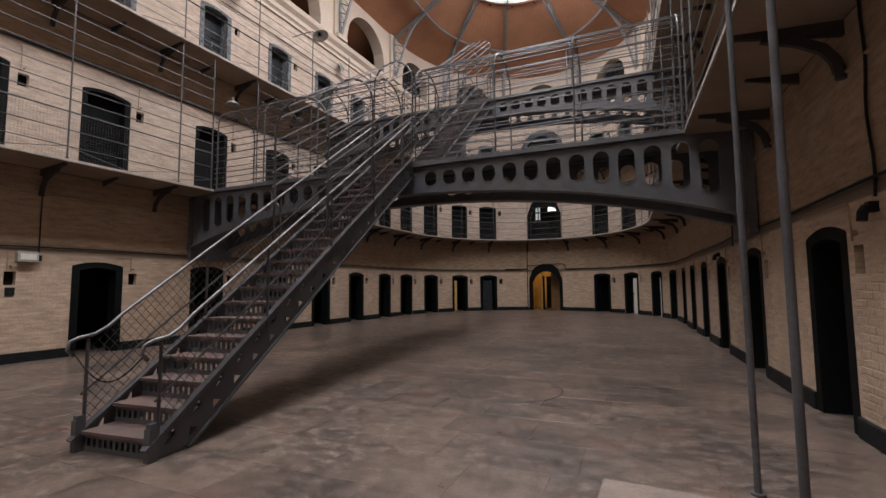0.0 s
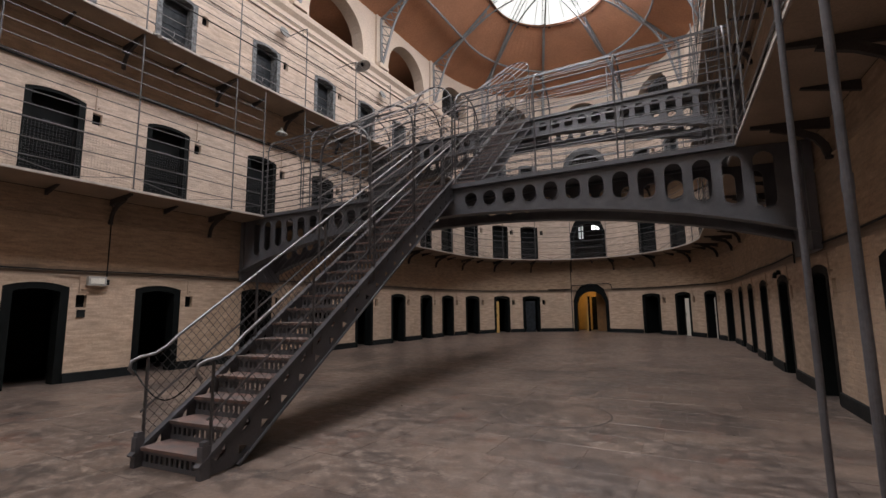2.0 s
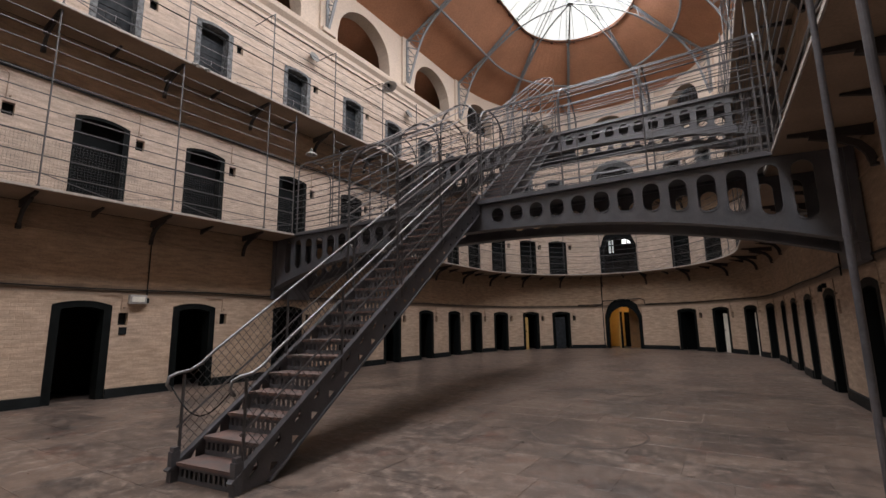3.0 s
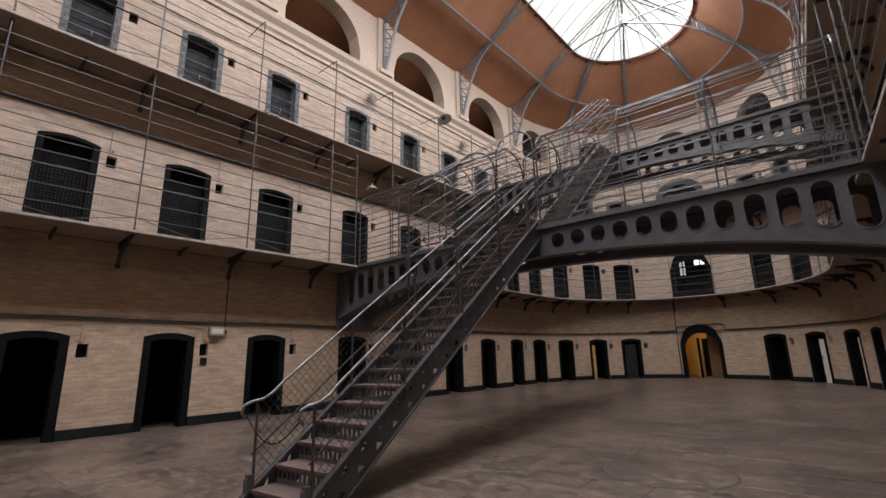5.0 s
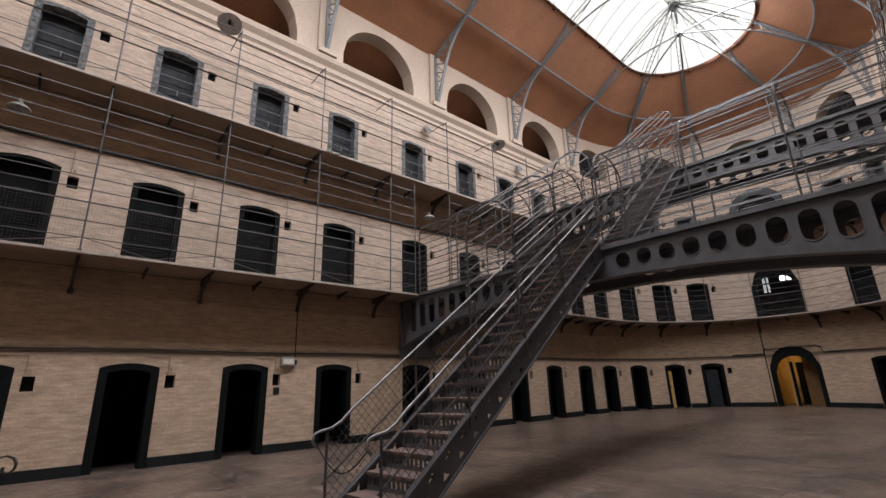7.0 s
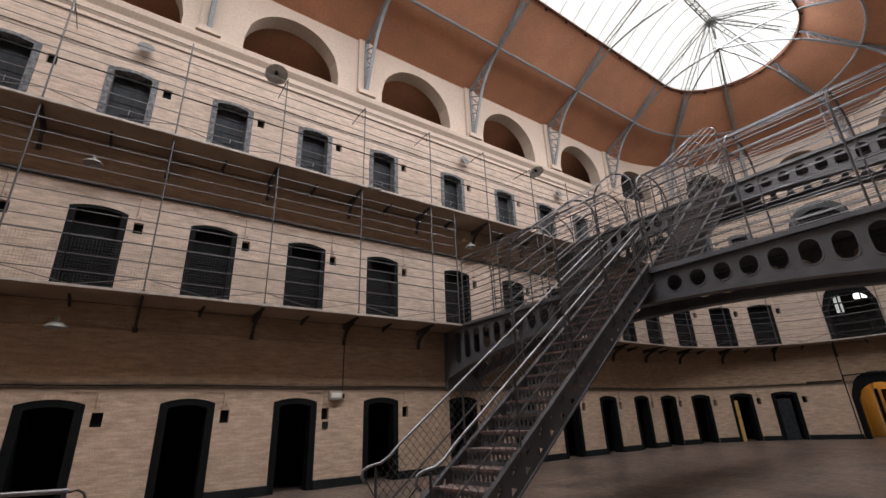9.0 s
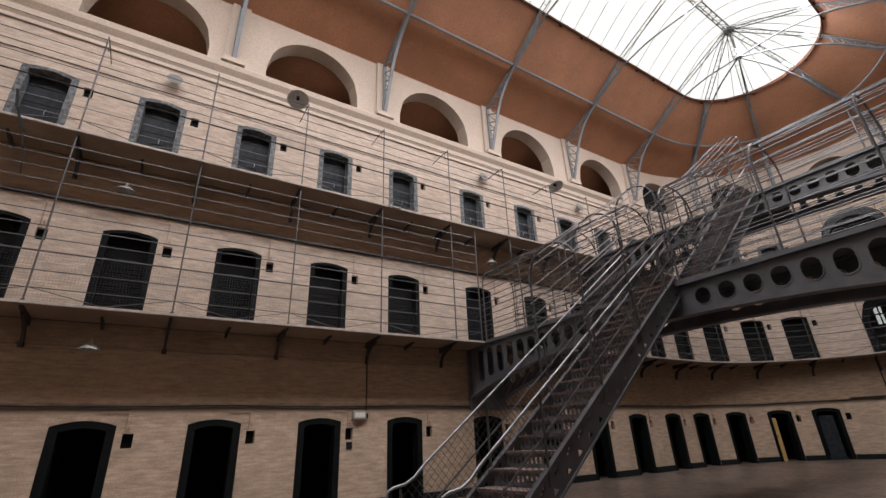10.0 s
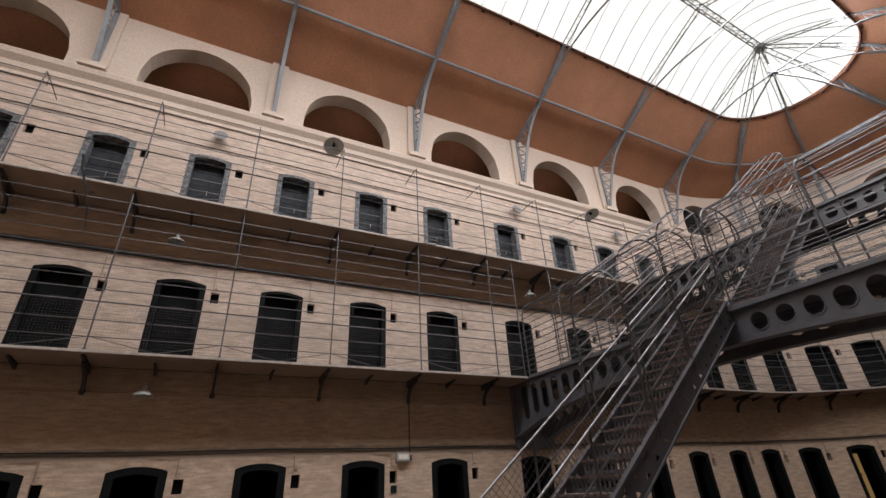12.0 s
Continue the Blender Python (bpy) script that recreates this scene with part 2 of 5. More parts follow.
class Mesh:
    """Collects vertices and faces and turns them into one object."""

    def __init__(self):
        self.v, self.f, self.uv, self.mi = [], [], [], {}

    def face(self, pts, uv=None, index=0):
        if index:
            self.mi[len(self.f)] = index
        k = len(self.v)
        self.v += [tuple(p) for p in pts]
        self.f.append(tuple(range(k, k + len(pts))))
        self.uv += uv or [(0, 0)] * len(pts)

    def box(self, c, sx, sy, sz, m=None):
        m = m or Matrix()
        q = [m @ Vector((c[0] + i * sx / 2, c[1] + j * sy / 2, c[2] + k * sz / 2)) for i in (-1, 1) for j in (-1, 1) for k in (-1, 1)]
        for a in ((0, 1, 3, 2), (4, 6, 7, 5), (0, 4, 5, 1), (2, 3, 7, 6), (0, 2, 6, 4), (1, 5, 7, 3)):
            self.face([q[i] for i in a])

    def prism(self, ring_a, ring_b, caps=True):
        n = len(ring_a)
        for i in range(n):
            j = (i + 1) % n
            self.face([ring_a[i], ring_a[j], ring_b[j], ring_b[i]])
        if caps:
            self.face(list(reversed(ring_a)))
            self.face(ring_b)

    def beam(self, p, q, w, h, up=(0, 0, 1)):
        p, q = Vector(p), Vector(q)
        d = (q - p).normalized()
        a = d.cross(Vector(up))
        a = a.normalized() if a.length > 1e-4 else d.orthogonal().normalized()
        b = a.cross(d).normalized()
        o = [a * w / 2 + b * h / 2, -a * w / 2 + b * h / 2, -a * w / 2 - b * h / 2, a * w / 2 - b * h / 2]
        self.prism([p + x for x in o], [q + x for x in o])

    def strip(self, pts, w, h, side):
        """A flat bar bent along pts, w wide along side and h thick."""
        pts, side = [Vector(p) for p in pts], Vector(side).normalized()
        rings = []
        for i, p in enumerate(pts):
            d = (pts[min(i + 1, len(pts) - 1)] - pts[max(i - 1, 0)]).normalized()
            b = side.cross(d).normalized()
            rings.append([p + side * w / 2 + b * h / 2, p - side * w / 2 + b * h / 2, p - side * w / 2 - b * h / 2, p + side * w / 2 - b * h / 2])
        for x, y in zip(rings, rings[1:]):
            self.prism(x, y, False)
        self.face(list(reversed(rings[0])))
        self.face(rings[-1])

    def tube(self, pts, r, n=6, caps=True):
        pts = [Vector(p) for p in pts]
        rings = []
        a = None
        for i, p in enumerate(pts):
            d = (pts[min(i + 1, len(pts) - 1)] - pts[max(i - 1, 0)]).normalized()
            a = d.orthogonal().normalized() if a is None else (a - d * a.dot(d)).normalized()
            b = d.cross(a)
            rings.append([p + a * r * math.cos(2 * math.pi * k / n) + b * r * math.sin(2 * math.pi * k / n) for k in range(n)])
        for x, y in zip(rings, rings[1:]):
            self.prism(x, y, False)
        if caps:
            self.face(list(reversed(rings[0])))
            self.face(rings[-1])

    def make(self, name, material, parent=None, label="", smooth=False):
        me = bpy.data.meshes.new(name)
        me.from_pydata(self.v, [], self.f)
        layer = me.uv_layers.new(name="UVMap")
        layer.data.foreach_set("uv", np.array(self.uv, dtype=np.float32).ravel())
        for mt in material if isinstance(material, tuple) else (material,):
            me.materials.append(mt)
        for k, i in self.mi.items():
            me.polygons[k].material_index = i
        bm = bmesh.new()
        bm.from_mesh(me)
        bmesh.ops.remove_doubles(bm, verts=bm.verts, dist=0.0004)
        bm.to_mesh(me)
        bm.free()
        if smooth:
            me.shade_smooth()
        ob = new(name, me)
        if parent:
            ob.parent = parent
        if label:
            ob["label"] = label
        return ob


def thing(name, label, category, group="", at=(0, 0, 0), kind=""):
    ob = new(name)
    ob.location = at
    ob.empty_display_size = 0.2
    return tagged(ob, label, category, group, kind)


# ---- plan: the hall's inner outline ----
XL, XR, TAPER, CX = -11.62, 2.056, 0.0306, -4.78
YC, BEND, YBACK = 19.39, 7.32, -9.0
Z1, Z2, ZC0, ZC1, ZTOP = 4.07, 7.80, 10.95, 11.62, 14.1


def make_outline():
    pts = [(XL + TAPER * y, y) for y in np.linspace(YBACK, YC, 140)]
    a = CX - (XL + TAPER * YC)
    pts += [(CX - a * math.cos(u), YC + BEND * math.sin(u)) for u in np.linspace(0, math.pi, 161)[1:-1]]
    pts += [(XR - TAPER * y, y) for y in np.linspace(YC, YBACK, 140)]
    return np.array(pts)


OUT = make_outline()
LEN = np.concatenate([[0], np.cumsum(np.hypot(*np.diff(OUT, axis=0).T))])
S_END = LEN[-1]
S_BEND0, S_BEND1 = LEN[139], LEN[299]


def on(s, off=0.0, z=0.0):
    """A point off metres inside the wall face, s metres along the outline."""
    p = np.array([np.interp(s, LEN, OUT[:, 0]), np.interp(s, LEN, OUT[:, 1])])
    e = 0.15
    q = [np.array([np.interp(np.clip(s + k, 0, S_END), LEN, OUT[:, 0]), np.interp(np.clip(s + k, 0, S_END), LEN, OUT[:, 1])]) for k in (-e, e)]
    d = q[1] - q[0]
    d /= np.hypot(*d)
    return Vector((p[0] + d[1] * off, p[1] - d[0] * off, z))


def s_of(x, y):
    """Where along the outline the place (x, y) lies."""
    return float(LEN[np.argmin(np.hypot(OUT[:, 0] - x, OUT[:, 1] - y))])


def s_left(y):
    return float(np.interp(y, OUT[:140, 1], LEN[:140]))


def s_right(y):
    return float(np.interp(-y, -OUT[299:, 1], LEN[299:]))


def local(s, off=0.0, z=0.0):
    """Frame at the wall: x along it, y into the wall, z up."""
    p, q = on(s - 0.1), on(s + 0.1)
    a = math.atan2(q[1] - p[1], q[0] - p[0])
    return Matrix.Translation(on(s, off, z)) @ Matrix.Rotation(a, 4, "Z")


def stations(s0, s1, extra=(), step=0.55):
    n = max(1, round((s1 - s0) / step))
    return sorted({round(v, 4) for v in [*np.linspace(s0, s1, n + 1), *[e for e in extra if s0 < e < s1]]})


def sweep(mesh, s0, s1, profile, closed=True, step=0.6):
    st = stations(s0, s1, step=step)
    rings = [[on(s, o, z) for o, z in profile] for s in st]
    n = len(profile)
    for a, b in zip(rings, rings[1:]):
        for i in range(n if closed else n - 1):
            j = (i + 1) % n
            mesh.face([a[i], b[i], b[j], a[j]])
    if closed:
        mesh.face(rings[0])
        mesh.face(list(reversed(rings[-1])))


def arch_z(x, w, zc, rise):
    """Height of a segmental arch at x from its middle."""
    if rise <= 0:
        return zc
    r = (w * w / 4 + rise * rise) / (2 * rise)
    return zc + rise - r + math.sqrt(max(0, r * r - x * x))


def wall(name, s0, s1, z0, z1, openings, material, label, depth=0.35, back=True, split=99.0):
    """A wall along the outline with openings (s, width, bottom, top at the corner, rise) that go through it."""
    m = Mesh()

    def quad(sa, sb, za, zb, za2=None, zb2=None, off=0.0):
        za2, zb2 = za if za2 is None else za2, zb if zb2 is None else zb2
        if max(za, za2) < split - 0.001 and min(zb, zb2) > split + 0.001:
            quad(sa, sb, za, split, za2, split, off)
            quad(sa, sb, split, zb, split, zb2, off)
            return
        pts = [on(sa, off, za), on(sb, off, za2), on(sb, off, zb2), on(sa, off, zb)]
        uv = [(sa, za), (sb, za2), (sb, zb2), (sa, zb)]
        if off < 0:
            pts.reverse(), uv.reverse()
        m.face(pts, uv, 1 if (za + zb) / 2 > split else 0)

    pos = s0
    for sc, w, zb, zt, rise in sorted(openings) + [(s1, 0, 0, 0, 0)]:
        a, b = sc - w / 2, sc + w / 2
        for p, q in zip(*(lambda t: (t, t[1:]))(stations(pos, a))):
            for off in (0.0, -depth) if back else (0.0,):
                quad(p, q, z0, z1, off=off)
        if w:
            n = (24 if w > 2 else 8) if rise else 1
            xs = np.linspace(-w / 2, w / 2, n + 1)
            for x, y in zip(xs, xs[1:]):
                hx, hy = arch_z(x, w, zt, rise), arch_z(y, w, zt, rise)
                for off in (0.0, -depth) if back else (0.0,):
                    quad(sc + x, sc + y, hx, z1, hy, z1, off)
                    if zb > z0 + 0.01:
                        quad(sc + x, sc + y, z0, zb, off=off)
                m.face([on(sc + x, 0, hx), on(sc + x, -depth, hx), on(sc + y, -depth, hy), on(sc + y, 0, hy)], [(sc + x, 0), (sc + x, depth), (sc + y, depth), (sc + y, 0)])
                if zb > z0 + 0.01:
                    m.face([on(sc + y, 0, zb), on(sc + y, -depth, zb), on(sc + x, -depth, zb), on(sc + x, 0, zb)], [(0, 0), (0, depth), (1, depth), (1, 0)])
            for x, sg in ((a, 1), (b, -1)):
                pts = [on(x, 0, zb), on(x, -depth, zb), on(x, -depth, zt), on(x, 0, zt)]
                uv = [(0, zb), (depth, zb), (depth, zt), (0, zt)]
                if sg < 0:
                    pts.reverse(), uv.reverse()
                m.face(pts, uv)
        pos = b
    return tagged(m.make(name, material), label, "wall", kind="structure")


# ---- openings ----
DOOR_W, DOOR_Z, DOOR_R = 1.06, 1.975, 0.095
LEFT_Y = [-7.6, -5.2, -2.85, -0.57, 1.74, 4.07, 6.4, 9.2, 11.75]
FAR = [(-11.19, 14.1), (-11.12, 16.34), (-11.05, 18.62), (-10.94, 20.57), (-10.43, 22.5), (-9.48, 24.21), (-8.15, 25.55)]
FAR_R = [(-1.86, 25.86), (-0.4, 24.61), (0.7, 22.9), (1.3, 21.06), (1.49, 18.6), (1.56, 16.4)]
RIGHT_Y = [14.1, 11.75, 9.1, 6.15, 3.6, 1.2, -1.2, -3.6, -6.0]
S_ARCH = s_of(-5.0, 26.7)
DOORS = [s_left(y) for y in LEFT_Y] + [s_of(*p) for p in FAR] + [s_of(*p) for p in FAR_R] + [s_right(y) for y in RIGHT_Y]


def cell_openings(z, arch_w, arch_z0, arch_rise, holes=True):
    o = [(s, DOOR_W, z, z + DOOR_Z, DOOR_R) for s in DOORS]
    if holes:
        o += [(s + DOOR_W / 2 + 0.22, 0.19, z + 1.55, z + 1.82, 0) for s in DOORS]
    if arch_w:
        o.append((S_ARCH, arch_w, z, z + arch_z0, arch_rise))
    return o


# ---- structure ----
ground = Mesh()
ground.face([(-40, -40, -0.02), (40, -40, -0.02), (40, 60, -0.02), (-40, 60, -0.02)])
tagged(ground.make("ground", FLOOR), "bare dark ground under the hall", "ground", kind="structure")
fl = Mesh()
fl.face([on(s, -0.36, -0.0015) for s in stations(0, S_END, step=1.0)])
floor_ob = tagged(fl.make("floor", FLAG), "worn grey-brown stone floor with stains", "floor", kind="structure")

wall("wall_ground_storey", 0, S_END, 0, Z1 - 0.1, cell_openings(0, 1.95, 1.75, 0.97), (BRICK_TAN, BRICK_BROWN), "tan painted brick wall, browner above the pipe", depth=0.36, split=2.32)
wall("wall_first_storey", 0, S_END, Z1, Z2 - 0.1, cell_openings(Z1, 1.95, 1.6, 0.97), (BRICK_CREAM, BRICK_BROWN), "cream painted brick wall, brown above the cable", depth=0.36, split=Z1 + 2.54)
wall("wall_second_storey", 0, S_END, Z2, ZC0, cell_openings(Z2, 2.5, 1.72, 1.24), BRICK_CREAM, "cream painted brick wall of the top gallery", depth=0.36)
ARCH_Y = [-5.9, -1.33, 3.2, 7.75, 12.35]
END_ARCH = [s_of(-10.8, 21.25), s_of(-8.8, 24.98), S_ARCH, s_of(-1.0, 25.3), s_of(1.25, 21.3)]
ARCH_S = [s_left(y) for y in ARCH_Y] + [s_left(17.0)] + END_ARCH + [s_right(y) for y in (16.9, *reversed(ARCH_Y))]
ARCH_S = sorted(ARCH_S)
wall("wall_attic", 0, S_END, ZC1, ZTOP, [(s, 2.1, ZC1 + 0.02, 12.5, 1.05) if s in END_ARCH else (s, 2.94, ZC1 + 0.02, ZC1 + 0.62, 1.45) for s in ARCH_S], PLASTER, "cream plastered attic wall with round arches", depth=0.55)
# outer shell, added to shut out light and keep the cells dark
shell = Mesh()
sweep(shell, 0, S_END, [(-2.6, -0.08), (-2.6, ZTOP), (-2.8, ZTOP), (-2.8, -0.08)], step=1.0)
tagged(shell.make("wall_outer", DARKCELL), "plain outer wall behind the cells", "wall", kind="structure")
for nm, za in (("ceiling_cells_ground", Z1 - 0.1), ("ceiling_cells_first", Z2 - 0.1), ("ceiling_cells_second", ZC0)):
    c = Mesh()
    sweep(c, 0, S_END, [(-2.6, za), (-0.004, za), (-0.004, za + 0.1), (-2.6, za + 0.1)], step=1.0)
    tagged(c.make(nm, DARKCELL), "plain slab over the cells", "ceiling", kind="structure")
bk = Mesh()
bk.box((CX, YBACK - 0.2, 9.0), 20, 0.36, 18)
tagged(bk.make("wall_back", BRICK_CREAM), "plain cream wall closing the hall", "wall", kind="structure")
cor = Mesh()
sweep(cor, 0, S_END, [(0, ZC0), (0.06, ZC0), (0.06, ZC0 + 0.1), (0.11, ZC0 + 0.16), (0.13, ZC0 + 0.34), (0.25, ZC0 + 0.48), (0.28, ZC1 - 0.05), (0.24, ZC1), (-0.55, ZC1), (-0.55, ZC0)])
tagged(cor.make("cornice", PLASTER), "moulded cream plaster cornice", "cornice", kind="structure")

# ---- galleries ----
GW = {1: 0.98, 2: 1.02}


def gallery(name, z, w, label):
    m = Mesh()
    sweep(m, 0, S_END, [(0, z), (w, z), (w, z - 0.05), (0, z - 0.09)])
    g = tagged(m.make(name, SLATE), label, "gallery", kind="structure")
    e = Mesh()
    sweep(e, 0, S_END, [(w + 0.002, z + 0.012), (w + 0.02, z + 0.012), (w + 0.02, z - 0.035), (w + 0.002, z - 0.035)])
    e.make("edge_strip", EDGE, g, "pale worn edge strip")
    return g


gallery("gallery_floor_first", Z1, GW[1], "narrow slab walkway round the first storey")
gallery("gallery_floor_second", Z2, GW[2], "narrow slab walkway round the second storey")
sk = Mesh()
pos = 0
for s, w in sorted([(s, DOOR_W) for s in DOORS] + [(S_ARCH, 1.95)]) + [(S_END + 5, 0)]:
    a = min(s - w / 2, S_END)
    if a > pos + 0.1:
        sweep(sk, pos, a, [(0.001, 0), (0.03, 0), (0.03, 0.19), (0.001, 0.2)])
    pos = s + w / 2
tagged(sk.make("baseboard", SKIRT), "black painted skirting band", "baseboard", kind="structure")

# ---- roof ----
PROF = [(-2.8, 12.6), (0.0, ZTOP), (1.9, 14.95), (3.55, 16.15)]
S_SKY = 3.55


def inner(off, n=60):
    """The outline moved inwards by off, without the crossings of the plain offset, at even steps of the outline."""
    a = CX - (XL + TAPER * YC)
    out = []
    for y in np.linspace(YBACK, YC, n):
        out.append((XL + TAPER * y + off, y))
    for u in np.linspace(0, math.pi, 49)[1:-1]:
        out.append((CX - (a - off) * math.cos(u), YC + (BEND - off * (1.02 if off < 2.5 else 1.24)) * math.sin(u)))
    for y in np.linspace(YC, YBACK, n):
        out.append((XR - TAPER * y - off, y))
    return out


def roof_band(name, rows, material, label, t=0.06):
    m = Mesh()
    curves = [[Vector((x, y, z)) for x, y in inner(o)] for o, z in rows]
    for c, d in zip(curves, curves[1:]):
        for i in range(len(c) - 1):
            m.face([c[i], c[i + 1], d[i + 1], d[i]])
            k = Vector((0, 0, t))
            m.face([c[i] + k, d[i] + k, d[i + 1] + k, c[i + 1] + k])
    return tagged(m.make(name, material), label, "ceiling", kind="structure")


roof_band("ceiling", PROF, ROOF, "brown boarded sloping ceiling round the skylight")
course = Mesh()
sweep(course, 0, S_END, [(0.001, 3.44), (0.035, 3.45), (0.035, 3.47), (0.001, 3.49)])
tagged(course.make("trim", BRICK_BROWN), "thin brown string course below the gallery", "trim", kind="structure")

# ---- bridges ----


def girder(parent, y, xa, xb, ztop, zmid, name="girder"):
    """Pierced plate girder from wall to wall with a bowed bottom flange."""
    t = 0.03

    def zb(x):
        d = abs(x - CX)
        return zmid - 0.0165 * d * d - 0.00012 * d ** 4

    m, rims = Mesh(), []
    half = [0.565 + 0.43 * k for k in range(14)]
    half = [h for h in half if h < min(CX - xa, xb - CX) - 0.05]
    xs = [xa] + [CX - h for h in reversed(half)] + [CX + h for h in half] + [xb]
    for x0, x1 in zip(xs, xs[1:]):
        xc = (x0 + x1) / 2
        d = abs(xc - CX)
        lo, hi = zb(xc) + 0.13 + 0.02 * d, ztop - 0.17
        hw = 0.14
        hh = max(hw, (hi - lo) / 2)
        zc = (hi + lo) / 2
        solid = d < 0.3 or x0 == xs[0] or x1 == xs[-1]
        N = 24
        hole, outer = [], []
        for k in range(N):
            u = 2 * math.pi * k / N
            cx_, sz_ = math.cos(u), math.sin(u)
            hole.append((xc + hw * cx_, zc + (hh - hw) * (1 if sz_ > 0 else -1) + hw * sz_))
            sc = 1 / max(abs(cx_), abs(sz_))
            px, pz = cx_ * sc, sz_ * sc
            X = xc + px * (x1 - x0) / 2
            outer.append((X, zb(X) + (pz + 1) / 2 * (ztop - zb(X))))
        if solid:
            for yy, fl_ in ((y - t / 2, 1), (y + t / 2, -1)):
                m.face([(px, yy, pz) for px, pz in outer][::fl_])
            continue
        rim = Mesh()
        rims.append(rim)
        for k in range(N):
            j = (k + 1) % N
            for yy, fl_ in ((y - t / 2, 1), (y + t / 2, -1)):
                m.face([(hole[k][0], yy, hole[k][1]), (outer[k][0], yy, outer[k][1]), (outer[j][0], yy, outer[j][1]), (hole[j][0], yy, hole[j][1])][::fl_])
            m.face([(hole[k][0], y - t / 2, hole[k][1]), (hole[j][0], y - t / 2, hole[j][1]), (hole[j][0], y + t / 2, hole[j][1]), (hole[k][0], y + t / 2, hole[k][1])])
            # raised rim
            o = 1.16
            big = [(xc + (hx - xc) * o, zc + (hz - zc) * (1 + 0.022 / hh)) for hx, hz in (hole[k], hole[j])]
            rim.face([(hole[k][0], y - t / 2 - 0.014, hole[k][1]), (big[0][0], y - t / 2 - 0.014, big[0][1]), (big[1][0], y - t / 2 - 0.014, big[1][1]), (hole[j][0], y - t / 2 - 0.014, hole[j][1])])
            rim.face([(big[0][0], y - t / 2 - 0.014, big[0][1]), (big[0][0], y - t / 2, big[0][1]), (big[1][0], y - t / 2, big[1][1]), (big[1][0], y - t / 2 - 0.014, big[1][1])])
    g = m.make(name, IRON, parent)
    for rim in rims:
        rim.make("hole_rim", IRON, g)
    fm = Mesh()
    fm.beam((xa, y, ztop - 0.02), (xb, y, ztop - 0.02), 0.22, 0.05)
    fm.make("flange", IRON, g)
    fm = Mesh()
    fm.strip([(x, y, zb(x)) for x in xs], 0.24, 0.05, (0, 1, 0))
    fm.make("flange", IRON, g)
    return g


def bridge(name, y0, y1, z, label):
    xa, xb = XL + TAPER * y0 + 0.02, XR - TAPER * y0 - 0.02
    b = thing(name, label, "footbridge")
    girder(b, y0, xa, xb, z, z - 0.61)
    girder(b, y1, xa, xb, z, z - 0.61)
    d = Mesh()
    d.box((CX, (y0 + y1) / 2, z + 0.022), xb - xa - 2.05, y1 - y0 + 0.2, 0.035)
    d.make("deck", IRON, b)
    for x in (xa + 0.06, xb - 0.06):
        p = Mesh()
        p.box((x, (y0 + y1) / 2, z - 0.95), 0.12, y1 - y0 + 0.16, 1.7)
        p.make("bearing_plate", IRON, b)
    return b


YB1, YB2 = 8.62, 14.5
bridge("footbridge", YB1, YB1 + 1.2, Z1, "grey iron footbridge with pierced oval girders at first storey")
bridge("footbridge", YB2, YB2 + 1.2, Z2, "grey iron footbridge with pierced oval girders at second storey")

# ---- stairs ----


def stair(foot, top, z0, z1, w, steps, label):
    """Straight iron stair with pierced risers and cut-out strings. foot, top: plan places of the middle line."""
    f, t = Vector((*foot, z0)), Vector((*top, z0))
    run = (t - f).length
    d = (t - f).normalized()
    a = math.atan2(d.y, d.x) - math.pi / 2
    M = Matrix.Translation(f) @ Matrix.Rotation(a, 4, "Z")
    st = thing("iron_staircase", label, "staircase")
    st.matrix_world = M
    rise, go = (z1 - z0) / steps, run / steps
    for i in range(steps):
        y, z = i * go, (i + 1) * rise
        tr = Mesh()
        tr.box((0, y + go / 2 - 0.01, z - 0.018), w - 0.04, go + 0.03, 0.03)
        tr.make("tread", TREAD, st)
        r = Mesh()
        r.box((0, y + 0.01, z - 0.05), w - 0.05, 0.014, 0.035)
        r.box((0, y + 0.01, z - rise + 0.022), w - 0.05, 0.014, 0.045)
        n = 11
        for k in range(n + 1):
            r.box((-w / 2 + 0.05 + k * (w - 0.1) / n, y + 0.01, z - rise / 2 - 0.02), 0.032, 0.012, rise - 0.06)
        r.make("riser", IRON, st)
    sl = rise / go
    for sx in (-1, 1):
        x = sx * (w / 2 + 0.01)
        m = Mesh()
        lo, hi = -0.34, 0.07

        def at(y, k, dx=0.0):
            return Vector((x + dx, y, max(0.012, y * sl + rise * 0.6 + k)))

        # plate in cells, each with a three-cornered hole
        for i in range(steps):
            y0, y1 = i * go, (i + 1) * go
            mid = (lo + hi) / 2
            for k0, k1, tri in ((lo, mid, ((0.08, -0.265), (0.19, -0.265), (0.08, -0.165))), (mid, hi, ((0.09, -0.08), (0.2, -0.08), (0.2, 0.025)))):
                A, B, C, D = [(y0, k0), (y1, k0), (y1, k1), (y0, k1)]
                P, Q, R = [(y0 + u * go / 0.27, k) for u, k in tri]
                near_r = ((A, B, Q, P), (B, C, R, Q), (C, D, R), (D, A, P, R)) if tri[2][0] < 0.1 else ((A, B, Q, P), (B, C, R, Q), (C, D, P, R), (D, A, P))
                for dx in (-0.008, 0.008):
                    for poly in near_r:
                        m.face([at(*p, dx) for p in poly])
        m.beam(at(-0.1, hi), at(run, hi), 0.07, 0.025)
        m.beam(at(0.34, lo), at(run, lo), 0.06, 0.022)
        m.make("string", IRON, st)
    return st, M, rise, go


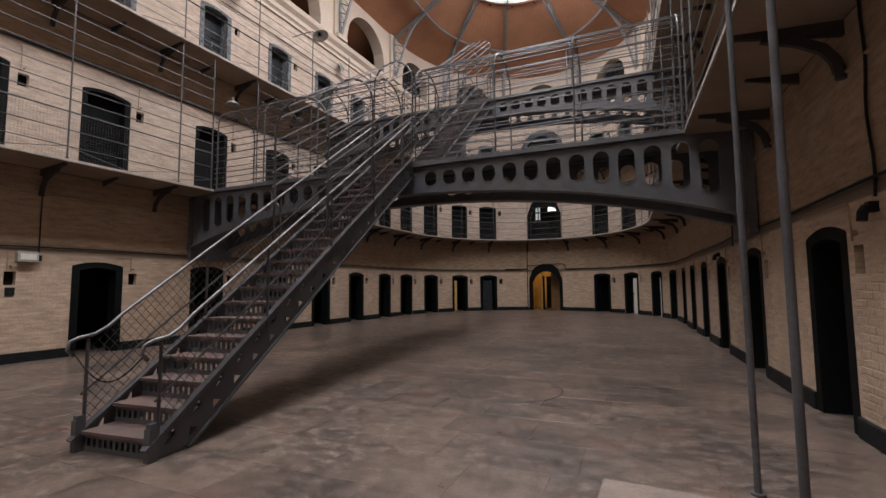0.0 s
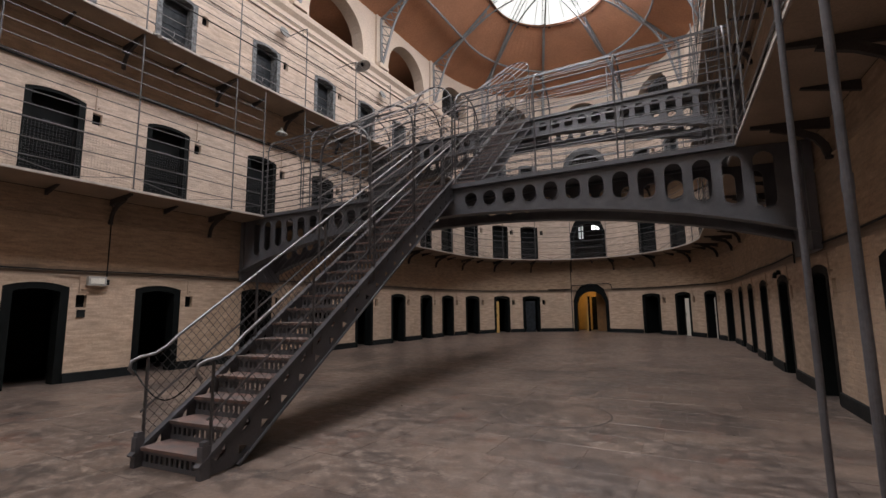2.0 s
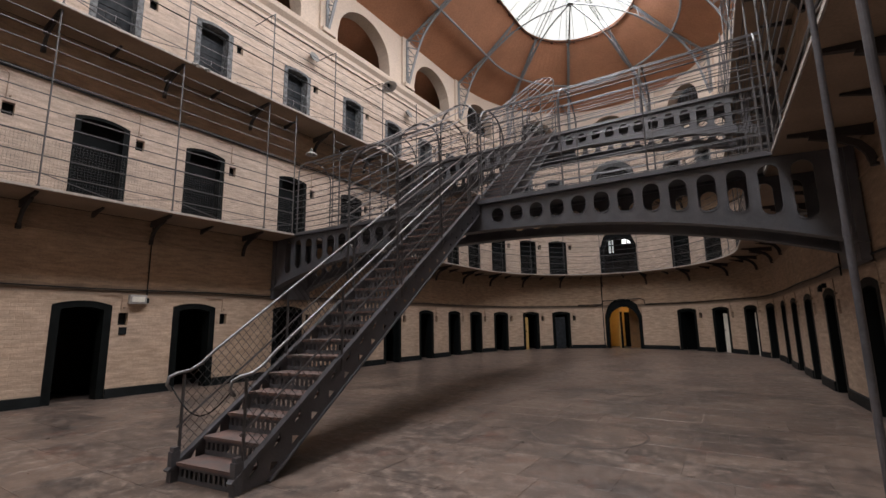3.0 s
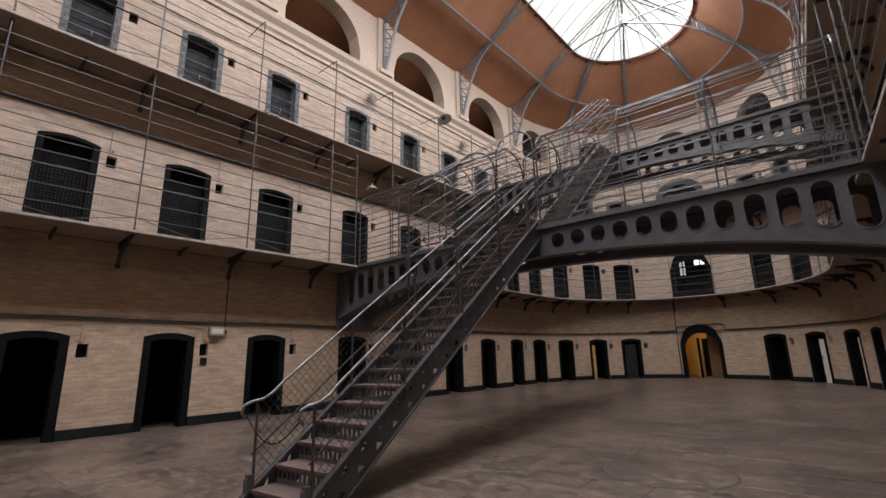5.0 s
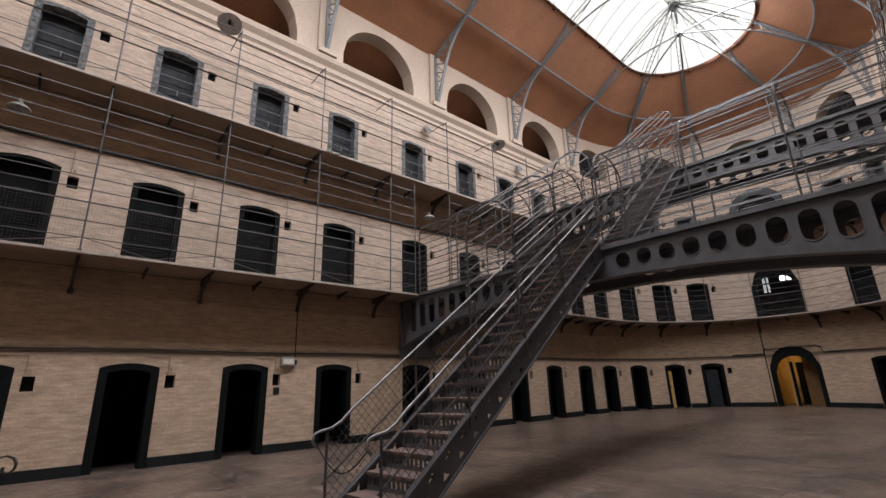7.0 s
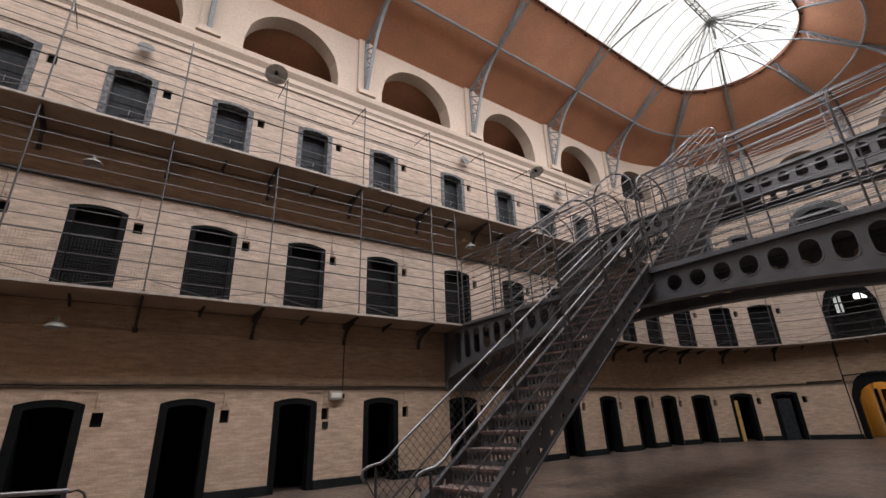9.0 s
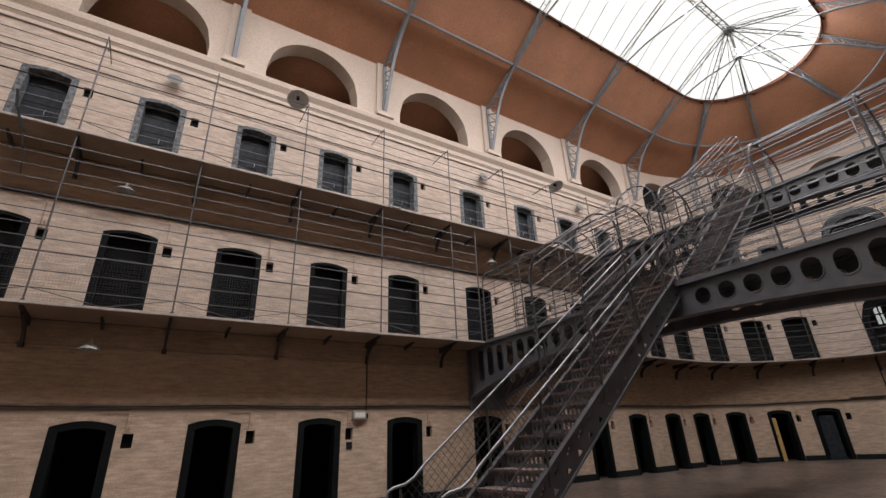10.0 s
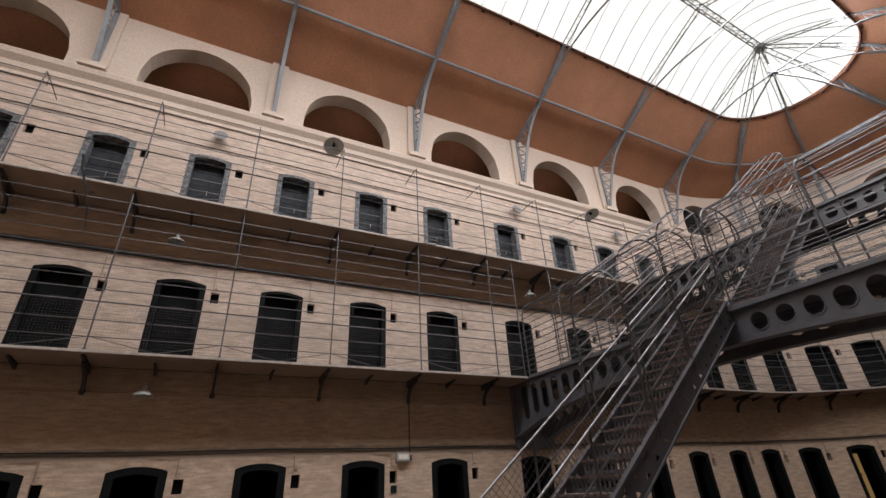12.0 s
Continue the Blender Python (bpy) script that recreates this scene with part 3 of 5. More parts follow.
FOOT, TOP = (-4.29, 2.62), (-4.86, 8.55)
stair1, SM1, R1, G1 = stair(FOOT, TOP, 0.0, Z1, 0.86, 22, "grey iron staircase with pierced risers rising from the floor")
stair2, SM2, R2, G2 = stair((-4.85, 9.75), (-4.85, YB2 - 0.05), Z1 + 0.04, Z2, 0.86, 20, "grey iron staircase rising to the upper footbridge")

# ---- roof trusses and skylight ----
OUTER = [(0.15, ZC1 + 0.28), (0.13, ZTOP - 0.12), (1.9, 14.86), (3.55, 16.06), (6.45, 17.42)]
INNER = [(0.22, ZC1 + 0.28), (0.5, 12.75), (0.78, 13.55), (1.1, 14.12), (1.52, 14.54), (2.0, 14.82), (3.5, 15.62), (4.9, 15.9), (6.45, 15.85)]


def along(poly, k):
    d = [0.0]
    for p, q in zip(poly, poly[1:]):
        d.append(d[-1] + math.dist(p, q))
    u = k * d[-1]
    return np.interp(u, d, [p[0] for p in poly]), np.interp(u, d, [p[1] for p in poly])


def smooth_curve(poly, n):
    """A rounded line through the corners of poly."""
    pts = [along(poly, k) for k in np.linspace(0, 1, n)]
    for _ in range(2):
        pts = [pts[0]] + [((a[0] + 2 * b[0] + c[0]) / 4, (a[1] + 2 * b[1] + c[1]) / 4) for a, b, c in zip(pts, pts[1:], pts[2:])] + [pts[-1]]
    return pts


def half_truss(parent, foot, tip):
    """One lattice rib from a wall foot to the ridge; foot and tip are plan places."""
    f, t = Vector((*foot, 0)), Vector((*tip, 0))
    d = (t - f).normalized()
    span = (t - f).length

    def at(o, z):
        return f + d * (o * span / 6.5 if o > 1.9 * span / 6.5 or o > 3 else o) + Vector((0, 0, z))

    side = d.cross(Vector((0, 0, 1)))
    oc, ic = [at(*p) for p in OUTER], [at(*p) for p in smooth_curve(INNER, 26)]
    def split(line, lim):
        """The part of a line over the boarding and the part over the glass."""
        near_ = [p for p in line if (p.xy - f.xy).length <= lim]
        return near_, [near_[-1]] + line[len(near_):]

    lim = (oc[3].xy - f.xy).length + 0.01
    for nm, line, w in (("outer_chord", oc, 0.13), ("inner_chord", ic, 0.11)):
        low, high = split(line, lim)
        m = Mesh()
        m.strip(low, w, 0.045, side)
        m.make(nm, RIB, parent)
        if nm == "inner_chord":
            m = Mesh()
            m.strip(high, 0.06, 0.04, side)
            m.make("tie", RIB, parent)
            continue
        # laced rafter over the glass: two thin rails and their rungs
        p, q = high[0], high[-1]
        for k in (-1, 1):
            m = Mesh()
            m.beam(p + side * 0.095 * k, q + side * 0.095 * k, 0.028, 0.035)
            m.make("rafter_rail", RIB, parent)
        cnt = max(6, round((q - p).length / 0.26))
        for i in range(cnt):
            a = p.lerp(q, i / cnt)
            m = Mesh()
            m.beam(a - side * 0.095, a + side * 0.095, 0.026, 0.016)
            m.make("rafter_rung", RIB, parent)
    # lacing of the part that stands against the wall and the boarding
    cnt = 15
    for i in range(cnt):
        a, b = [(at(*along(OUTER[:4], k)), at(*along(INNER[:7], k))) for k in ((i + 0.4) / cnt, (i + 1.4) / cnt)]
        m = Mesh()
        m.beam(a[0], a[1], 0.04, 0.022, up=side)
        m.make("rung", RIB, parent)
        if i < cnt - 1:
            m = Mesh()
            m.beam(a[1], b[0], 0.03, 0.018, up=side)
            m.make("lacing_bar", RIB, parent)


RIB_Y = [-8.4, -3.75, 0.8, 5.6, 10.25, 14.85]
for y in RIB_Y:
    tr = thing("roof_truss", "blue-grey iron lattice roof truss across the hall", "roof truss", "roof trusses")
    half_truss(tr, (XL + TAPER * y, y), (CX, y))
    half_truss(tr, (XR - TAPER * y, y), (CX, y))
HUB = (CX, 18.9)
RADIAL = [s_left(19.2)] + [s_of(-10.1, 23.3), s_of(-7.1, 26.15), s_of(-2.7, 26.2), s_of(0.45, 23.4)] + [s_right(19.2)]
for s in RADIAL:
    tr = thing("roof_rib", "blue-grey iron lattice rib running to the skylight hub", "roof rib", "roof ribs at the round end")
    p = on(s)
    half_truss(tr, (p.x, p.y), HUB)
hub = Mesh()
hub.tube([(HUB[0], HUB[1], 15.7), (HUB[0], HUB[1], 17.6)], 0.04, 10)
hub.tube([(HUB[0], HUB[1], 17.28), (HUB[0], HUB[1], 17.34)], 0.2, 14)
hub.tube([(HUB[0], HUB[1], 15.78), (HUB[0], HUB[1], 15.9)], 0.14, 12)
tagged(hub.make("skylight_hub", RIB), "iron hub where the skylight ribs meet", "hub")
pur = thing("purlin", "blue-grey iron purlin along the sloping ceiling", "purlin")
for o, z, r, mt in ((1.9, 14.84, 0.05, RIB), (3.53, 16.1, 0.035, ROOFEDGE)):
    m = Mesh()
    c = inner(o)
    m.tube([(*p, z) for p in c], r, 6)
    m.make("rail", mt, pur)
d_edge = np.concatenate([[0], np.cumsum([math.dist(p, q) for p, q in zip(inner(3.5), inner(3.5)[1:])])])
for u in np.arange(0.5, d_edge[-1], 1.17):
    m = Mesh()
    x, y = [float(np.interp(u, d_edge, [p[k] for p in inner(3.5)])) for k in (0, 1)]
    m.box((x, y, 16.07), 0.11, 0.11, 0.07)
    m.make("clip", ROOFEDGE, pur, "small dark clip on the skylight edge")
ridge = Mesh()
for k in (-0.13, 0.13):
    ridge.beam((CX + k, YBACK, 17.43), (CX + k, 18.9, 17.43), 0.04, 0.05)
ridge.beam((CX, YBACK, 17.30), (CX, 18.9, 17.30), 0.03, 0.03)
for y in np.arange(YBACK + 0.3, 18.8, 0.42):
    ridge.beam((CX - 0.13, y, 17.43), (CX + 0.13, y, 17.43), 0.03, 0.03)
    ridge.beam((CX - 0.13, y, 17.43), (CX + 0.13, y + 0.42, 17.43), 0.02, 0.02)
tagged(ridge.make("ridge_beam", RIB), "laced iron ridge beam of the skylight", "beam")

GLASS = bpy.data.materials.new("clear_glazing")
GLASS.use_nodes = True
gn = GLASS.node_tree
gn.nodes.remove(gn.nodes["Principled BSDF"])
g_t, g_g, g_m = gn.nodes.new("ShaderNodeBsdfTransparent"), gn.nodes.new("ShaderNodeBsdfGlossy"), gn.nodes.new("ShaderNodeMixShader")
g_t.inputs[0].default_value, g_g.inputs["Roughness"].default_value, g_m.inputs[0].default_value = (0.93, 0.95, 0.95, 1), 0.08, 0.05
gn.links.new(g_t.outputs[0], g_m.inputs[1])
gn.links.new(g_g.outputs[0], g_m.inputs[2])
gn.links.new(g_m.outputs[0], gn.nodes["Material Output"].inputs[0])

sky_ob = thing("skylight", "long glazed skylight with a rounded end and thin bars", "skylight")
edge = inner(3.55)
ridge_line = [(CX, min(y, HUB[1])) for x, y in edge]


def glaze_row(a, r, n=7):
    """Points from the skylight's edge to the ridge, gently arched."""
    out = []
    for k in np.linspace(0, 1, n):
        z = 16.2 + 1.35 * math.sin(k * math.pi / 2)
        out.append(Vector((a[0] + (r[0] - a[0]) * k, a[1] + (r[1] - a[1]) * k, z)))
    return out


def sky_stations():
    d = np.concatenate([[0], np.cumsum([math.dist(p, q) for p, q in zip(edge, edge[1:])])])
    n = round(d[-1] / 0.78)
    return [(float(np.interp(u, d, [p[0] for p in edge])), float(np.interp(u, d, [p[1] for p in edge]))) for u in np.linspace(0, d[-1], n + 1)]


rows_ = [glaze_row(p, (CX, min(p[1], HUB[1]))) for p in sky_stations()]
for r in rows_:
    m = Mesh()
    m.tube(r, 0.013, 5)
    m.make("glazing_bar", RIB, sky_ob)
for r, q in zip(rows_, rows_[1:]):
    m = Mesh()
    for i in range(len(r) - 1):
        if (r[i] - q[i]).length > 0.02 or (r[i + 1] - q[i + 1]).length > 0.02:
            m.face([r[i], q[i], q[i + 1], r[i + 1]])
    pane = m.make("pane", GLASS, sky_ob)
    pane.visible_shadow = False
back = Mesh()
back.face([(-60, -60, 30), (60, -60, 30), (60, 90, 30), (-60, 90, 30)][::-1])
tagged(back.make("backdrop", glow("overcast_sky", (1.0, 0.99, 0.97), 1.15)), "plain white overcast sky above the skylight", "sky", kind="structure")

# ---- attic pilasters ----
ped = Mesh()
ped.box((0, -0.14, 0.1), 0.62, 0.34, 0.12)
ped.box((0, -0.12, 0.2), 0.5, 0.28, 0.10)
pil = thing("pilaster", "cream plaster pilaster with a corbel under the roof truss", "pilaster", "attic pilasters")
pm = Mesh()
pm.box((0, -0.05, (ZTOP - ZC1) / 2), 0.52, 0.1, ZTOP - ZC1 - 0.01)
pm.make("shaft", PLASTER, pil)
ped.make("corbel", PLASTER, pil)
PIL_S = [s_left(y) for y in RIB_Y] + RADIAL + [s_right(y) for y in RIB_Y]
for s in PIL_S[1:]:
    copy_thing(pil, local(s, 0.0, ZC1))
pil.matrix_world = local(PIL_S[0], 0.0, ZC1)

# ---- doors ----


def arch_ring(w, zt, rise, border, y0, y1, z0=0.0, top=None):
    """A door surround: the band inside an arched opening, y0 to y1 deep into the wall."""
    m = Mesh()
    n = 10
    wi = w - 2 * border
    top = border if top is None else top
    out = [(-w / 2, z0)] + [(x, arch_z(x, w, zt, rise)) for x in np.linspace(-w / 2, w / 2, n + 1)] + [(w / 2, z0)]
    inn = [(-wi / 2, z0)] + [(x, arch_z(x, wi, zt - top, rise * 0.7)) for x in np.linspace(-wi / 2, wi / 2, n + 1)] + [(wi / 2, z0)]
    for i in range(len(out) - 1):
        a, b, c, d = out[i], out[i + 1], inn[i + 1], inn[i]
        m.face([(a[0], y0, a[1]), (d[0], y0, d[1]), (c[0], y0, c[1]), (b[0], y0, b[1])])
        m.face([(d[0], y0, d[1]), (d[0], y1, d[1]), (c[0], y1, c[1]), (c[0], y0, c[1])])
        m.face([(a[0], y1, a[1]), (b[0], y1, b[1]), (c[0], y1, c[1]), (d[0], y1, d[1])])
    return m, wi, zt - top, rise * 0.7


def leaf_mesh(w, zt, rise, t=0.05):
    m = Mesh()
    n = 8
    xs = np.linspace(-w / 2, w / 2, n + 1)
    pts = [(-w / 2, 0.01)] + [(x, arch_z(x, w, zt, rise)) for x in xs] + [(w / 2, 0.01)]
    m.face([(x, 0, z) for x, z in pts][::-1])
    m.face([(x, t, z) for x, z in pts])
    for a, b in zip(pts, pts[1:] + pts[:1]):
        m.face([(a[0], 0, a[1]), (b[0], 0, b[1]), (b[0], t, b[1]), (a[0], t, a[1])])
    return m


W_ = DOOR_W - 0.008
# open ground-storey doorway
gd = thing("cell_doorway", "open black-framed cell doorway in the tan brick wall", "doorway", "ground-storey cell doorways")
m, wi, zi, ri = arch_ring(W_, DOOR_Z - 0.004, DOOR_R, 0.15, -0.004, 0.3, top=0.10)
m.make("frame", FRAME, gd)
lf = leaf_mesh(0.66, 1.75, 0.08).make("door_leaf", FRAME, gd, "black door leaf swung open into the cell")
lf.matrix_local = pose(-wi / 2 + 0.03, 0.7, 0, 0, 0, 84)
# closed first-storey door
fd = thing("cell_door", "closed black boarded cell door in a black frame", "door", "first-storey cell doors")
m, wi, zi, ri = arch_ring(W_, DOOR_Z - 0.004, DOOR_R, 0.12, 0.012, 0.34, top=0.04)
m.make("frame", FRAME, fd)
lf = leaf_mesh(wi - 0.004, zi - 0.02, ri).make("door_leaf", BLACK, fd)
lf.location = (0, 0.24, 0)
for i in range(12):
    b = Mesh()
    b.box((0, -0.008, 0.10 + i * 0.105), wi - 0.06, 0.016, 0.085)
    b.make("board", BLACK, lf)
b = Mesh()
b.box((0.02, -0.012, 1.42), 0.3, 0.02, 0.035)
b.make("bolt", DOORGREY, lf, "worn grey bolt bar")
# closed top-storey door
sd = thing("cell_door", "closed grey iron cell door in a blue-grey stone surround", "door", "second-storey cell doors")
m, wi, zi, ri = arch_ring(W_, DOOR_Z - 0.004, DOOR_R, 0.135, -0.016, 0.34, top=0.06)
m.make("stone_surround", STONE, sd, "mottled blue-grey stone surround")
lf = leaf_mesh(wi - 0.004, zi - 0.02, ri).make("door_leaf", DOORGREY, sd)
lf.location = (0, 0.29, 0)
for z in (0.25, 0.75, 1.25, 1.7):
    b = Mesh()
    b.box((0, -0.008, z), wi - 0.05, 0.016, 0.07)
    b.make("strap", DOORGREY, lf)
b = Mesh()
b.box((0.0, -0.014, 1.0), 0.26, 0.02, 0.2)
b.make("hatch", DOORGREY, lf)
b = Mesh()
b.tube([(0.06, -0.03, 0.93), (0.06, -0.06, 0.96), (0.06, -0.06, 1.04), (0.06, -0.03, 1.07)], 0.01, 5)
b.make("handle", STEEL, lf)
for base in (gd, fd, sd):
    # black backing added in each wall hatch in place of its inner shade
    b = Mesh()
    b.box((DOOR_W / 2 + 0.22, 0.13, 1.685), 0.186, 0.03, 0.266)
    b.make("hatch", BLACK, base, "black plate closing the small wall hatch")
for base, z in ((gd, 0.0), (fd, Z1), (sd, Z2)):
    for s in DOORS[1:]:
        copy_thing(base, local(s, 0, z))
    base.matrix_world = local(DOORS[0], 0, z)

# partitions between the cells, added to stop light leaking across
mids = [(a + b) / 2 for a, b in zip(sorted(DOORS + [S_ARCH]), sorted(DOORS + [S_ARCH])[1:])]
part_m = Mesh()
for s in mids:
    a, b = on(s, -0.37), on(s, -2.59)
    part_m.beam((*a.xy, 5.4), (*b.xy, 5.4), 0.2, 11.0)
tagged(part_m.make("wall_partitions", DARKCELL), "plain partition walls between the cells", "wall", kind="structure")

# ---- conduits ----


def conduit(s0, s1, z, off, r, label):
    m = Mesh()
    st = stations(s0, s1, step=0.5)
    m.tube([on(s, off, z + 0.012 * math.sin(s * 1.3)) for s in st], r, 5)
    return tagged(m.make("wall_conduit", SKIRT), label, "conduit")


conduit(0.2, S_ARCH - 1.3, 2.34, 0.03, 0.014, "dark pipe run along the ground-storey wall")
conduit(S_ARCH + 1.3, S_END - 0.2, 2.36, 0.03, 0.016, "dark pipe run along the ground-storey wall")
conduit(0.2, S_END - 0.2, Z1 + 2.52, 0.035, 0.022, "dark cable run along the first-storey wall")
conduit(0.2, S_END - 0.2, Z1 + 2.58, 0.03, 0.014, "thin dark cable along the first-storey wall")
conduit(0.2, S_END - 0.2, Z2 + 2.35, 0.025, 0.012, "thin grey cable along the top-storey wall")
for lvl, zz in ((0, 2.33), (Z1, Z1 + 2.52)):
    for s in DOORS:
        m = Mesh()
        x = s + DOOR_W / 2 + 0.16
        m.tube([on(x - 0.45, 0.03, zz - 0.1), on(x - 0.04, 0.03, zz - 0.1), on(x, 0.03, zz - 0.14), on(x, 0.02, lvl + 1.86)], 0.009, 5)
        m.tube([on(x + 0.06, 0.0, lvl + 1.93), on(x + 0.06, 0.05, lvl + 1.93)], 0.018, 6)
        tagged(m.make("bell_pipe", SLATE), "thin bent pipe down to the hatch beside a cell door", "pipe", "bell pipes")

# ---- gallery railings and brackets ----
POST0 = s_left(-1.85)
POSTS = [POST0 + 2.36 * k for k in range(-3, 40) if 0.2 < POST0 + 2.36 * k < S_END - 0.2]


def railing(s0, s1, z, off, levels, thick, top, mesh_h, label):
    t = thing("gallery_railing", label, "railing", "gallery railings")
    for h in levels:
        m = Mesh()
        m.tube([on(s, off, z + h) for s in stations(s0, s1, step=0.7)], 0.017 if abs(h - thick) < 0.01 else 0.0105, 5)
        m.make("rail", SKIRT if abs(h - thick) < 0.01 and z == Z2 else BAR, t)
    ps = [p for p in POSTS if s0 + 0.4 < p < s1 - 0.4] + [s0 + 0.02, s1 - 0.02]
    for s in ps:
        m = Mesh()
        m.tube([on(s, off, z), on(s, off, top)], 0.017, 6)
        m.tube([on(s, off, z), on(s, off, z + 0.05)], 0.035, 6)
        m.make("post", BAR, t)
    for s in ps:
        for k in (-1, 1):
            if s0 < s + k * 1.15 < s1:
                br = Mesh()
                br.tube([on(s, off, z + 0.28), on(s + k * 1.15, off, z + 0.03)], 0.009, 4)
                br.make("brace", BAR, t)
    if mesh_h:
        w = Mesh()
        for s in np.arange(s0, s1, 0.055):
            p = on(float(s), off)
            w.tube([p + Vector((0, 0, z + 0.02)), p + Vector((0, 0, z + mesh_h))], 0.0016, 3, caps=False)
        for h in np.arange(0.05, mesh_h, 0.055):
            w.tube([on(s, off, z + h) for s in stations(s0, s1, step=1.2)], 0.0016, 3, caps=False)
        tagged(w.make("wire_mesh", BAR, t, "fine square wire mesh"), kind="stuff")
    return t


LV1 = (0.28, 0.62, 1.0, 1.26, 1.52, 1.82, 2.16, 2.48, 2.76, 3.05, 3.35)
LV2 = (0.28, 0.6, 1.08, 1.3, 1.55, 1.82, 2.1, 2.36, 2.6)
E1, E2 = GW[1] - 0.04, GW[2] - 0.04
for a, b, msh in ((s_left(-8.5), s_left(YB1 - 0.1), 0.98), (s_left(YB1 + 1.35), s_right(YB1 + 1.35), 0.98), (s_right(YB1 - 0.1), s_right(-6), 0)):
    railing(a, b, Z1, E1, LV1, 1.0, Z2 - 0.07, msh, "grey iron gallery railing with many thin rails and wire mesh")
for a, b in ((s_left(-8.5), s_left(YB2 - 0.1)), (s_left(YB2 + 1.35), s_right(YB2 + 1.35)), (s_right(YB2 - 0.1), s_right(-6))):
    railing(a, b, Z2, E2, LV2, 1.08, Z2 + 2.7, 0, "grey iron gallery railing with many thin rails")

for s in [p for p in POSTS if s_left(-8.5) < p < s_right(-6)]:
    if abs(s - s_left(YB2 + 0.6)) < 1.0 or abs(s - s_right(YB2 + 0.6)) < 1.0:
        continue
    m = Mesh()
    m.tube([on(s, E2, Z2 + 2.69), on(s, E2 - 0.25, Z2 + 2.72), on(s, 0.0, Z2 + 2.72)], 0.013, 5)
    m.tube([on(s, E2 - 0.2, Z2 + 2.71), on(s + 0.02, E2 - 0.22, Z2 + 2.45)], 0.009, 5)
    tagged(m.make("railing_tie", BAR), "thin iron tie from a railing post to the wall", "tie", "railing ties")

bk_ = thing("gallery_bracket", "dark iron bracket carrying the gallery slab", "bracket", "gallery brackets")
m = Mesh()
m.prism([Vector((x, 0, z)) for x, z in ((-0.03, -0.09), (0.03, -0.09), (0.03, -0.24), (-0.03, -0.24))], [Vector((x, -0.9, z)) for x, z in ((-0.03, -0.055), (0.03, -0.055), (0.03, -0.10), (-0.03, -0.10))])
m.make("arm", BRACKET, bk_)
m = Mesh()
arc = [(0, -0.05, -0.6), (0, -0.08, -0.47), (0, -0.17, -0.34), (0, -0.36, -0.23), (0, -0.66, -0.13)]
m.strip(arc, 0.055, 0.095, (1, 0, 0))
m.make("strut", BRACKET, bk_)
m = Mesh()
m.tube([(0, -0.045, -0.56), (0, -0.045, -0.66)], 0.05, 8)
m.make("boss", BRACKET, bk_)
for k, s in enumerate(POSTS):
    for z in (Z1, Z2):
        if z == Z1 and (abs(s - s_left(YB1 + 0.6)) < 0.8 or abs(s - s_right(YB1 + 0.6)) < 0.8):
            continue
        if k == 0 and z == Z1:
            continue
        copy_thing(bk_, local(s, 0, z))
bk_.matrix_world = local(POSTS[0], 0, Z1)
stub = Mesh()
stub.prism([Vector((x, 0, z)) for x, z in ((-0.025, -0.092), (0.025, -0.092), (0.025, -0.22), (-0.025, -0.22))], [Vector((x, -0.55, z)) for x, z in ((-0.025, -0.07), (0.025, -0.07), (0.025, -0.09), (-0.025, -0.09))])
stub_ob = tagged(stub.make("slab_rib", BRACKET), "short dark iron rib under the gallery slab", "bracket", "gallery slab ribs")
for s, z in [(p + 1.18, z) for p in POSTS[:-1] for z in (Z1, Z2)][1:]:
    copy_thing(stub_ob, local(s, 0, z))
stub_ob.matrix_world = local(POSTS[0] + 1.18, 0, Z1)

# ---- stair and bridge cages ----


def hoop_line(w, leg0, leg1, apex, n=9):
    """Half-round hoop in its own plane: (x, z)."""
    pts = [(-w / 2, leg0)]
    for k in range(n + 1):
        u = math.pi * k / n
        pts.append((-w / 2 * math.cos(u), leg1 + (apex - leg1) * math.sin(u)))
    return pts + [(w / 2, leg0)]


def cage(parent, A, B, w, hoops, leg0, leg1, apex, side_levels, over=5, r=0.012, mat_rail=None, skip_right=False, name="cage_rail"):
    """Tunnel of rails along A to B (middle line at tread height) with hoops at the given shares."""
    A, B = Vector(A), Vector(B)
    d = (B - A)
    flat = Vector((d.x, d.y, 0)).normalized()
    right = flat.cross(Vector((0, 0, 1)))
    inv = parent.matrix_world.inverted()

    def at(k, x, z):
        return inv @ (A + d * k + right * x + Vector((0, 0, z)))

    for k in hoops:
        m = Mesh()
        m.tube([at(k, x, z) for x, z in hoop_line(w, leg0, leg1, apex)], 0.019, 6)
        m.make("hoop", BAR, parent)
    line = hoop_line(w, leg0, leg1, apex, 2 * over)
    spots = [(sx * w / 2, h) for h in side_levels for sx in (-1, 1)]
    for k in range(1, over + 1):
        u = math.pi * k / (over + 1)
        spots.append((-w / 2 * math.cos(u), leg1 + (apex - leg1) * math.sin(u)))
    k0, k1 = min(hoops), max(hoops)
    for x, z in spots:
        m = Mesh()
        m.tube([at(k0 - 0.01, x, z), at(k1 + 0.01, x, z)], r, 5)
        m.make(name, mat_rail or BAR, parent)


bpy.context.view_layer.update()
LOW1, HIGH1 = (*FOOT, 0.0 + R1), (*TOP, Z1)


def k_at(y):
    return (y - FOOT[1]) / (TOP[1] - FOOT[1])


